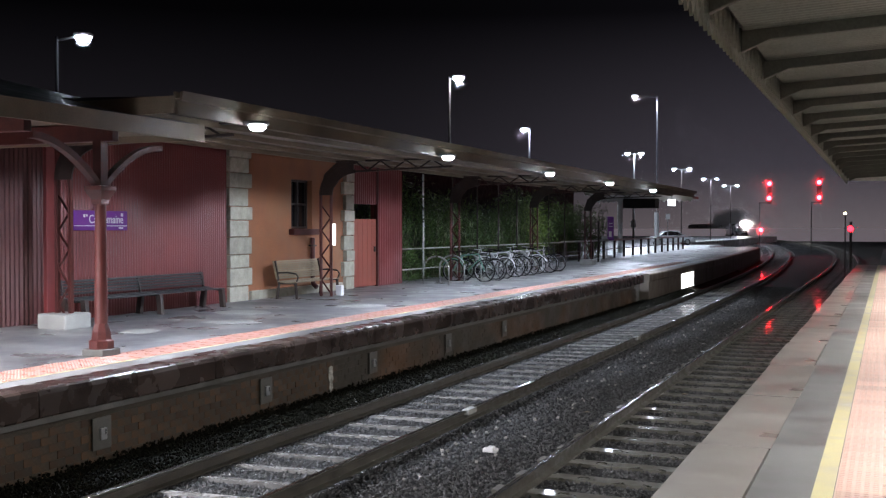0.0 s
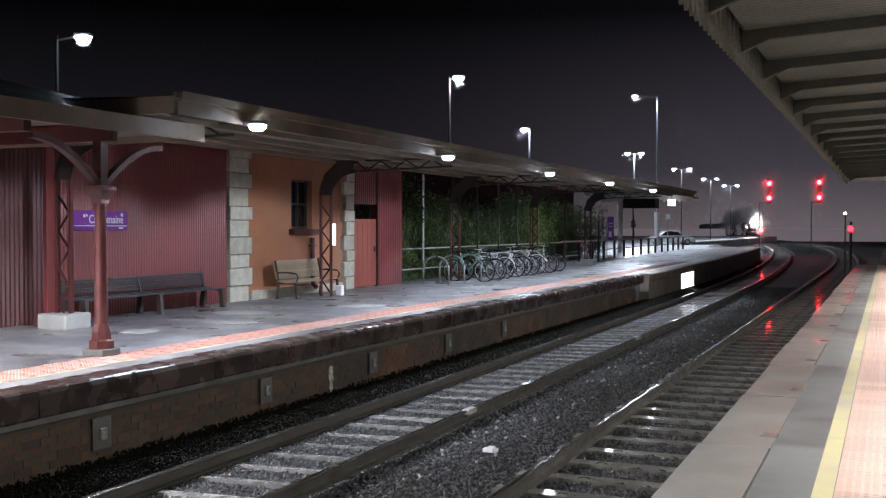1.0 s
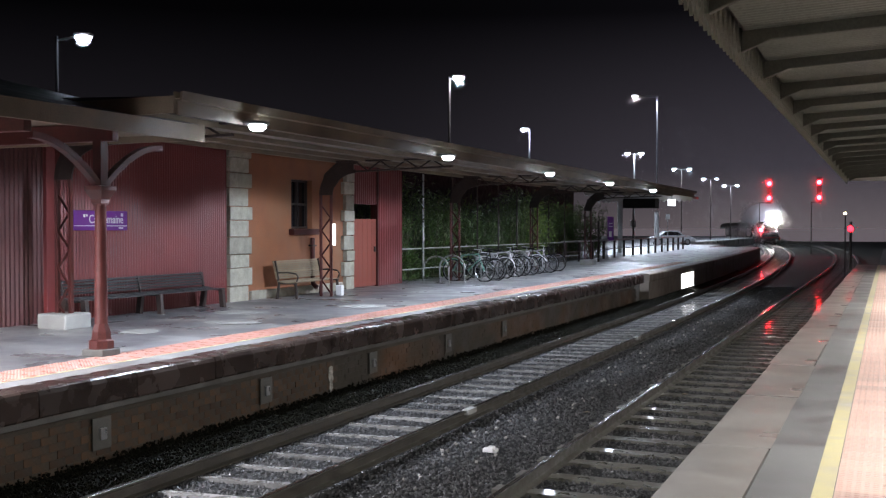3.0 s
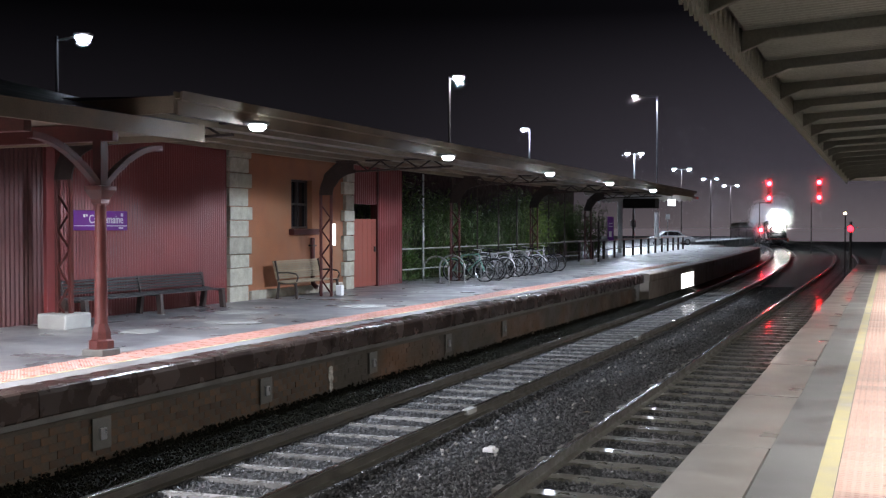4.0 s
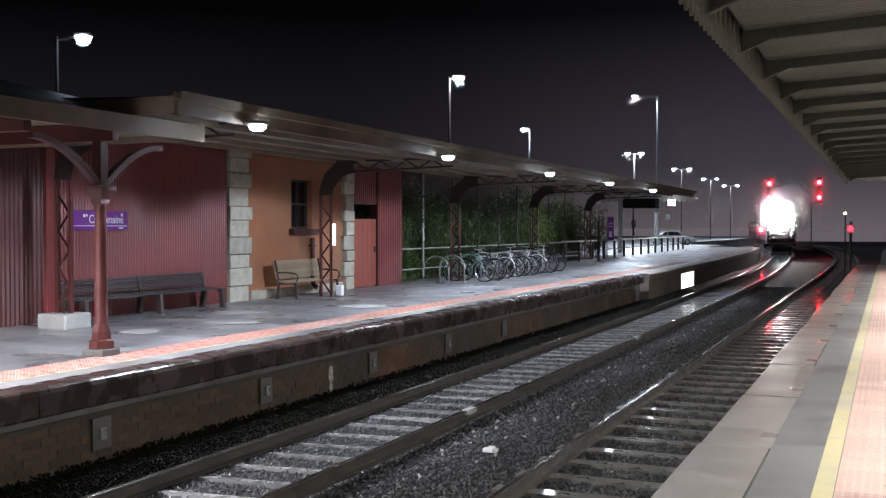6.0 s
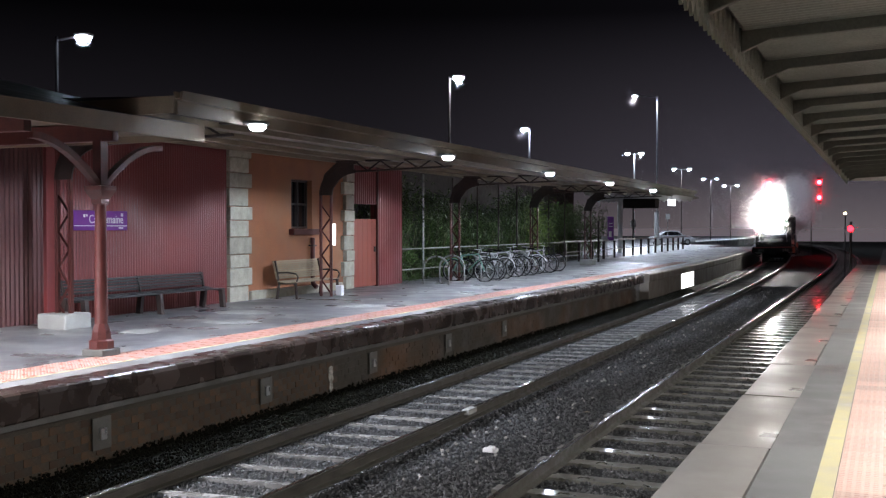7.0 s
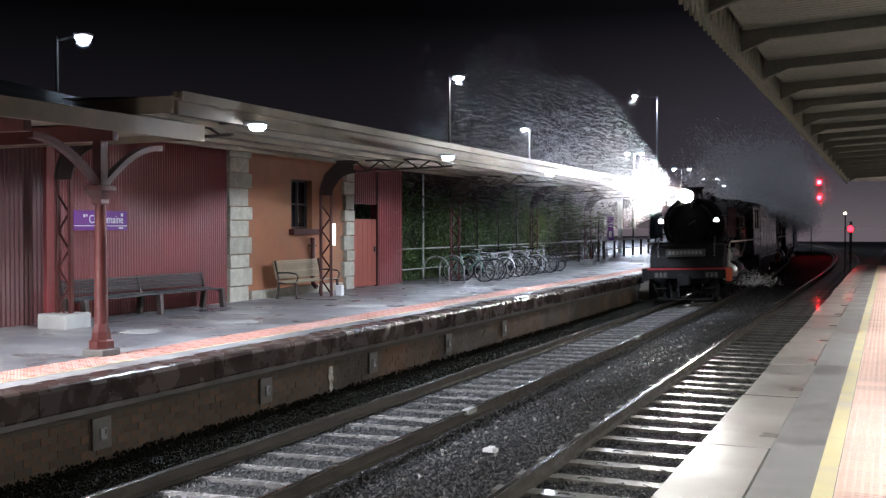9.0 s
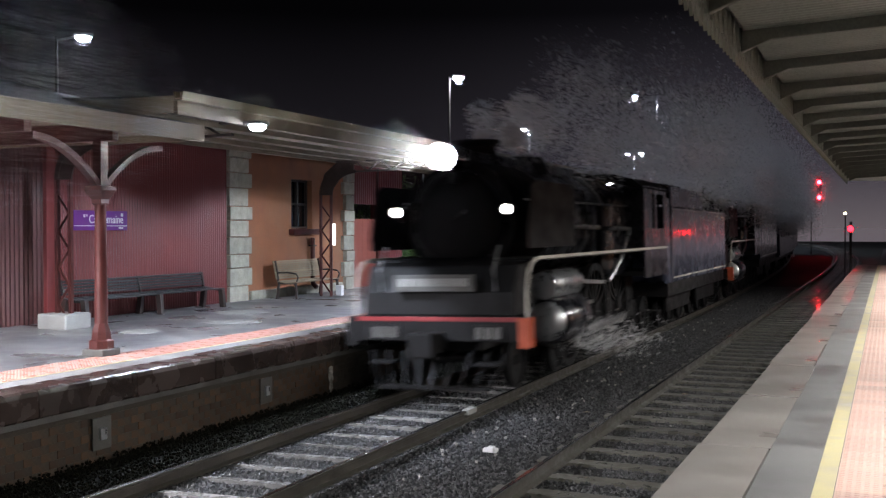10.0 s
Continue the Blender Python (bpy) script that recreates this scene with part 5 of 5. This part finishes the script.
    P("lens", Shape().lathe([(0.001, 0.38), (0.1, 0.4), (0.19, 0.43)], 20, pose(0, 0.62, 3.70, -90, 0, 0)), HEADLIGHT if lit else GLASS_DARK, "blazing white lens" if lit else "", parent=hl)
    P("headlight_bracket", Shape().box(-0.1, 0.75, 3.3, 0.1, 1.2, 3.47), BLACK_DULL)
    for side in (-1, 1):
        mk = P("marker_light", Shape().lathe([(0.07, 0.25), (0.095, 0.2), (0.095, -0.02), (0.08, -0.02), (0.08, 0.1), (0.001, 0.1)], 20, pose(side * 0.95, 0.68, 2.86, -90, 0, 0)), BLACK, "small round marker lamp", True)
        P("lens", Shape().lathe([(0.001, 0.0), (0.05, 0.01), (0.075, 0.03)], 16, pose(side * 0.95, 0.68, 2.86, -90, 0, 0)), MARKER if lit else GLASS_DARK, parent=mk)
        P("marker_bracket", Shape().box(side * 0.95 - 0.04, 0.86, 2.7, side * 0.95 + 0.04, 1.2, 2.8), BLACK_DULL)
    # cab
    cab = P("cab_floor", Shape().box(-1.38, 8.4, 1.5, 1.38, 10.9, 1.6), BLACK_DULL)
    for side in (-1, 1):
        s = Shape()
        x0, x1 = side * 1.40 - 0.02, side * 1.40 + 0.02
        for a, b, c, d in ((8.4, 10.9, 1.45, 2.55), (8.4, 8.75, 2.55, 3.35), (9.55, 9.75, 2.55, 3.35), (10.55, 10.9, 2.55, 3.35), (8.4, 10.9, 3.35, 3.5)):
            s.box(x0, a, c, x1, b, d)
        s.box(min(side * 0.95, side * 1.38), 8.4, 2.0, max(side * 0.95, side * 1.38), 8.44, 3.5)
        P("cab_side", s, BLACK, "black cab side with window openings")
    P("cab_roof", Shape().prism([(-1.45, 3.45), (-1.2, 3.66), (-0.7, 3.78), (0, 3.82), (0.7, 3.78), (1.2, 3.66), (1.45, 3.45), (1.4, 3.43), (0, 3.74), (-1.4, 3.43)], "y", 8.2, 11.3), BLACK_DULL, "curved black roof")
    for side in (-1, 1):
        P("cab_window", Shape().box(side * 1.385 - 0.004, 8.75, 2.55, side * 1.385 + 0.004, 9.55, 3.35), GLASS_DARK, parent=cab)
    P("firebox", Shape().box(-0.95, 7.2, 1.5, 0.95, 9.4, 3.4), BLACK, bevel=0.2)
    for side in (-1, 1):
        P("fall_plate", Shape().box(side * 1.36 - 0.02, 10.92, 1.2, side * 1.36 + 0.02, 11.5, 3.3), TENDER_BLUE, "dark side sheet by the footplate")
    for y in (4.25, 6.25, 8.15):
        TURNING.append((axle("driving_wheels", 0.925, top, y, 16, label="large spoked driving wheels"), 0.925, pose(0, y, 0.925), lit))
    for y, r in ((1.3, 0.46), (3.45, 0.46), (9.5, 0.46), (10.7, 0.46)):
        TURNING.append((axle("bogie_wheels", r, top, y), r, pose(0, y, r), lit))
    for side in (-1, 1):
        rod = P("coupling_rod", Shape().box(-0.03, 4.2, -0.07, 0.03, 8.2, 0.07), STEEL, "bright coupling rod", bevel=0.01)
        rod2 = P("connecting_rod", Shape().box(-0.03, 3.6, -0.06, 0.03, 6.3, 0.06), STEEL, "bright connecting rod", bevel=0.01)
        RODS.append((rod, side * 0.95, side, lit))
        RODS.append((rod2, side * 1.04, side, lit))
    return top


def tender(group_lit):
    top = thing("tender", "long dark blue-black coal tender with bright top edge", "tender", "tenders")
    P = lambda name, s, m, label="", smooth=False, bevel=0.0, parent=top: part(name, s, m, parent, label, smooth, bevel)
    P("tank", Shape().box(-1.4, 0.3, 1.2, 1.4, 9.7, 3.1), TENDER_BLUE, "glossy dark tank sides, bluish reflection put into the colour", bevel=0.04)
    for side in (-1, 1):
        P("bunker_side", Shape().prism([(0.3, 3.1), (0.3, 3.6), (4.6, 3.6), (5.4, 3.12)], "x", side * 1.36 - 0.03, side * 1.36 + 0.03), TENDER_BLUE, "coal bunker side")
        P("lining", Shape().box(side * 1.402 - 0.006, 0.4, 3.02, side * 1.402 + 0.006, 9.6, 3.06), STEEL, "thin bright line")
        P("lower_lining", Shape().box(side * 1.402 - 0.006, 0.4, 1.3, side * 1.402 + 0.006, 9.6, 1.34), CREAM_LINE, "thin cream line")
        P("ladder", Shape().box(side * 1.2 - 0.02, 9.72, 1.0, side * 1.2 + 0.02, 9.78, 3.2), STEEL)
        P("bogie_frame", Shape().box(side * 1.05 - 0.05, 1.0, 0.4, side * 1.05 + 0.05, 4.4, 0.8).box(side * 1.05 - 0.05, 5.6, 0.4, side * 1.05 + 0.05, 9.0, 0.8), BLACK_DULL, "", bevel=0.03)
    P("underframe", Shape().box(-1.3, 0.1, 0.85, 1.3, 9.9, 1.19), BLACK_DULL)
    rnd = random.Random(3)
    s = Shape()
    for _ in range(260):
        r = rnd.uniform(0.1, 0.22)
        s.add([(r * rnd.uniform(0.6, 1.1) * a, r * rnd.uniform(0.6, 1.1) * b, r * rnd.uniform(0.6, 1.1) * c) for a, b, c in ((1, 0, 0), (-1, 0, 0), (0, 1, 0), (0, -1, 0), (0, 0, 1), (0, 0, -1))],
              [(0, 2, 4), (2, 1, 4), (1, 3, 4), (3, 0, 4), (2, 0, 5), (1, 2, 5), (3, 1, 5), (0, 3, 5)],
              pose(rnd.uniform(-1.1, 1.1), rnd.uniform(0.6, 4.6), 3.3 + rnd.uniform(0, 0.35), rnd.uniform(0, 360), rnd.uniform(0, 360), 0))
    tagged(P("coal", s, BLACK_DULL, "heap of coal"), kind="stuff")
    for y in (1.3, 2.7, 4.1, 5.9, 7.3, 8.7):
        TURNING.append((axle("tender_wheels", 0.46, top, y), 0.46, pose(0, y, 0.46), group_lit))
    return top


def carriage():
    top = thing("railway_carriage", "dark unlit passenger carriage with a row of windows", "carriage", "carriages")
    P = lambda name, s, m, label="", parent=top, bevel=0.0: part(name, s, m, parent, label, False, bevel)
    s = Shape()
    zs = (1.1, 2.1, 3.0, 3.5)
    for side in (-1, 1):
        x0, x1 = side * 1.42 - 0.03, side * 1.42 + 0.03
        s.box(x0, 0.3, zs[0], x1, 19.7, zs[1]).box(x0, 0.3, zs[2], x1, 19.7, zs[3])
        for k in range(9):
            s.box(x0, 0.3 + 2.3 * k, zs[1], x1, 1.0 + 2.3 * k, zs[2])
    s.box(-1.4, 0.3, zs[0], 1.4, 0.36, 3.6).box(-1.4, 19.64, zs[0], 1.4, 19.7, 3.6).box(-1.4, 0.3, 1.0, 1.4, 19.7, 1.1)
    body = P("body", s, surface("dark_blue_coach", (0.02, 0.022, 0.04), (0.045, 0.05, 0.08), (0.25, 0.45), 3, 50, 0.1) if "dark_blue_coach" not in bpy.data.materials else bpy.data.materials["dark_blue_coach"], "dark blue body sides")
    for side in (-1, 1):
        for k in range(8):
            P("window", Shape().box(side * 1.41 - 0.004, 1.0 + 2.3 * k, zs[1], side * 1.41 + 0.004, 2.6 + 2.3 * k, zs[2]), GLASS_DARK, parent=body)
    P("roof", Shape().prism([(-1.48, 3.45), (-1.2, 3.75), (-0.6, 3.95), (0, 4.0), (0.6, 3.95), (1.2, 3.75), (1.48, 3.45)], "y", 0.2, 19.8), ROOFING, "curved grey roof")
    P("underframe", Shape().box(-1.2, 0.2, 0.75, 1.2, 19.8, 0.99), BLACK_DULL)
    for y in (2.4, 4.6, 15.4, 17.6):
        TURNING.append((axle("coach_wheels", 0.46, top, y), 0.46, pose(0, y, 0.46), False))
    for y in (3.5, 16.5):
        P("bogie", Shape().box(-1.1, y - 1.5, 0.35, 1.1, y + 1.5, 0.7), BLACK_DULL, bevel=0.05)
    return top


TRAIN = [(locomotive(True), 0.0, 10.9, 0.8), (tender(True), 11.35, 10.0, 0.0)]
TRAIN += [(locomotive(False), 22.0, 10.9, 0.8), (tender(False), 33.35, 10.0, 0.0)]
TRAIN += [(carriage(), 44.1 + 20.6 * k, 20.0, 0.0) for k in range(3)]


# ---- steam, rain and lamp glow ----
def flakes(n, where, size, seed, squash=1.0, whole=False):
    """Small random leaves of vapour: where(random) gives a place, or, if whole, where(random, n) all of them; squash turns them to face along y."""
    rnd = np.random.RandomState(seed)
    c = where(rnd, n) if whole else np.array([where(rnd) for _ in range(n)])
    r = size * rnd.uniform(0.5, 1.3, (n, 1, 1))
    d = rnd.normal(size=(n, 3, 3))
    d /= np.linalg.norm(d, axis=2, keepdims=True)
    d[:, :, 1] *= squash
    v = (c[:, None, :] + d * r).reshape(-1, 3)
    me = bpy.data.meshes.new("flakes")
    me.vertices.add(3 * n)
    me.vertices.foreach_set("co", v.ravel())
    me.loops.add(3 * n)
    me.loops.foreach_set("vertex_index", np.arange(3 * n, dtype=np.int32))
    me.polygons.add(n)
    me.polygons.foreach_set("loop_start", np.arange(0, 3 * n, 3, dtype=np.int32))
    me.update(calc_edges=True)
    return me


def plume(k):
    """The k-th 12 m length of the plume behind the chimney, in the train's space."""
    lumps = np.random.RandomState(40 + k).uniform(0, 1, (34, 4))

    def where(r, n):
        j = lumps[r.randint(34, size=n)]
        y = 12 * j[:, 0]
        far = y + 12 * k
        rise = 4.1 + 3.3 * (1 - np.exp(-far / 5.0)) * (0.95 * j[:, 1] ** 1.4) - 0.02 * far
        wide = 0.45 + 2.9 * (1 - np.exp(-far / 9.0))
        rad = np.minimum(0.25 + 0.16 * far, 1.8) * (0.6 + 0.5 * j[:, 3])
        p = r.normal(size=(n, 3))
        p *= (rad * r.uniform(size=n) ** 0.6 / np.linalg.norm(p, axis=1))[:, None]
        return np.stack(((j[:, 2] - 0.3) * wide + p[:, 0], y + p[:, 1], rise + p[:, 2]), 1)
    me = flakes((20000, 60000, 120000, 120000, 90000)[k], where, 0.05, 60 + k, 1.0, True)
    me.materials.append(VAPOUR)
    ob = new("steam_cloud", me)
    return tagged(ob, "billowing grey-white steam trailing over the engine", "steam", "steam plume", "stuff")


TRAIN += [(plume(k), 2.0 + 12 * k, 12.0, 0.0) for k in range(5)]


def drain_steam():
    def where(r, n):
        p = r.normal(size=(n, 3)) * (0.35, 0.7, 0.22)
        return np.stack((1.75 + p[:, 0] + abs(p[:, 1]) * 0.4, 2.8 + p[:, 1], 0.5 + abs(p[:, 2])), 1)
    me = flakes(1300, where, 0.04, 77, 1.0, True)
    me.materials.append(VAPOUR)
    return tagged(new("cylinder_steam", me), "small puff of steam beside the cylinders", "steam", kind="stuff")


TRAIN.append((drain_steam(), 0.0, 10.9, 0.8))


def beam_rain():
    """Drops in the light just ahead of the headlight, partly rain, partly added for its glow."""
    def where(r):
        if r.uniform() < 0.6:
            a, wide = 0.4 + 1.3 * r.uniform() ** 0.8, 13
        else:
            a, wide = 1.6 + 9.4 * r.uniform(), 5
        q, h = r.uniform(0, math.tau), math.tan(radians(wide)) * a * math.sqrt(r.uniform())
        return (h * math.cos(q), 0.4 - a, 3.70 + h * math.sin(q))
    me = flakes(3000, where, 0.012, 91)
    me.materials.append(DRIZZLE)
    return tagged(new("lit_rain", me), "fine rain and added glow drops lit before the headlight", "rain", kind="stuff")


def beam_far(near, reach, spread, count, size, material):
    """Drops further along the narrow beam, added for its glare; they pass its light on nearly straight."""
    def where(r, n):
        a = near + reach * r.uniform(size=n)
        q, h = r.uniform(0, math.tau, n), a * spread * r.uniform(size=n) ** 0.75
        return np.stack((h * np.cos(q), -a, 3.70 + h * np.sin(q)), 1)
    me = flakes(count, where, size, 92, 0.12, True)
    me.materials.append(material)
    return tagged(new("beam_rain", me), "fine drops added along the beam as headlight glare", "rain", kind="stuff")


TRAIN += [(beam_rain(), 0.0, 10.9, 0.8), (beam_far(7, 13, 0.115, 60000, 0.0115, GLARE_DROP), 0.0, 10.9, 0.8)]


def halo(spots, each, size, seed, label, core=0.12):
    """Fine drops added close round each lamp of spots to make its glow: (place, reach)."""
    def where(r, n):
        k = r.randint(len(spots), size=n)
        c = np.array([p for p, _ in spots])[k]
        wide = np.array([w for _, w in spots])[k]
        p = r.normal(size=(n, 3))
        return c + p * (wide * (core + (1 - core) * r.uniform(size=n) ** 1.5) / np.linalg.norm(p, axis=1))[:, None]
    me = flakes(each * len(spots), where, size, seed, 1.0, True)
    me.materials.append(DRIZZLE)
    tagged(new("drizzle", me), label, "rain", "drizzle round lamps", "stuff")


def drizzle():
    far = [((-12.08, 119.2, 7.55), 3.2), ((-12.08, 119.2, 5.95), 3.2), ((-12.92, 119.2, 2.45), 2.4), ((-6.9, 119.2, 7.6), 3.2), ((-6.9, 119.2, 5.95), 3.2)]
    halo(far, 26000, 0.022, 19, "fine drizzle added as a glow round the red signals")
    halo([((-1.5, 48.2, 2.6), 0.8)], 5000, 0.012, 20, "fine drizzle added as a glow round the low red signal")
    halo([(tuple(p), 0.75 if p[1] > 60 else 0.34) for p in LAMP_PLACES], 1300, 0.016, 21, "fine drizzle added as a glow round the car park lamps", 0.25)


def mist_bank():
    """Still mist that lies along the open line beyond the platforms."""
    def where(r, n):
        y = 72 + 156 * r.uniform(size=n) ** 0.8
        x = -6.31 - np.maximum(0, y - 28) ** 2 / 1900 + r.uniform(-9, 9, n)
        return np.stack((x, y, -0.1 + 13 * r.uniform(size=n) ** 1.3), 1)
    me = flakes(300000, where, 0.012, 23, 1.0, True)
    me.materials.append(MIST)
    tagged(new("mist", me), "thin night mist lying along the line", "mist", kind="stuff")


mist_bank()
# two glowing grey sheets stand in for mist that closes the far view
structure("backdrop", Shape().add([(-260, 262, -0.42), (160, 262, -0.42), (160, 262, 2.58), (-260, 262, 2.58)], [(0, 1, 2, 3)]), HAZE_GLOW, "flat glowing sheet standing in for far grey mist")
structure("backdrop_near_side", Shape().add([(2.5, 104, -0.42), (90, 104, -0.42), (90, 104, 2.58), (2.5, 104, 2.58)], [(0, 1, 2, 3)]), HAZE_GLOW, "flat glowing sheet standing in for far grey mist")
brick_facing()
drizzle()
sleepers(left_track, track_left, math.degrees(math.atan(CANT)), 6.17, SLEEPER_GLINT, 0.02)
sleepers(right_track, track_right, 0.0, 6.47, SLEEPER, 0.0)
ballast_stones()
tactile_paving()


# ---- motion ----
def front(t):
    """Where along y the buffer beam of the leading engine is."""
    r = 10 - t
    return 14.6 + 21.5 * r + 0.1 * r * r


ROLL = math.degrees(math.atan(CANT))


def along(y, d):
    """The y that lies d metres further back along the bent track."""
    for _ in range(8):
        h = min(d, max(0.0, d)) / 8 if d else 0
        slope = (track_left(y + 0.5) - track_left(y - 0.5))
        y += h / math.hypot(1, slope)
    return y


def vehicle_pose(y0, length):
    a, b = along(y0, 0.2 * length), along(y0, 0.8 * length)
    xa, xb = track_left(a), track_left(b)
    ang = math.atan2(-(xb - xa), b - a)
    d = 0.2 * length
    x, y = xa + math.sin(ang) * d, a - math.cos(ang) * d
    return Matrix.Translation((x, y, 0.8 * CANT)) @ Matrix.Rotation(ang, 4, "Z") @ Matrix.Rotation(-radians(ROLL), 4, "Y")


def motions():
    times = [k * 0.25 for k in range(41)]
    for ob, back, length, _ in TRAIN:
        walk(ob, [(t, vehicle_pose(along(front(t), back), length)) for t in times])
    every = [k / FPS for k in range(301)]
    for ob, r, base, lit in TURNING:
        rows = every if r < 0.6 else every[::2]
        walk(ob, [(t, base @ Matrix.Rotation((front(t) - 14.3) / r, 4, "X")) for t in rows])
    for ob, x, side, lit in RODS:
        rows = []
        for t in every[::2]:
            a = (front(t) - 14.3) / 0.925 + (math.pi / 2 if side > 0 else 0)
            rows.append((t, pose(x, -0.33 * math.cos(a), 0.925 - 0.33 * math.sin(a))))
        walk(ob, rows)


motions()
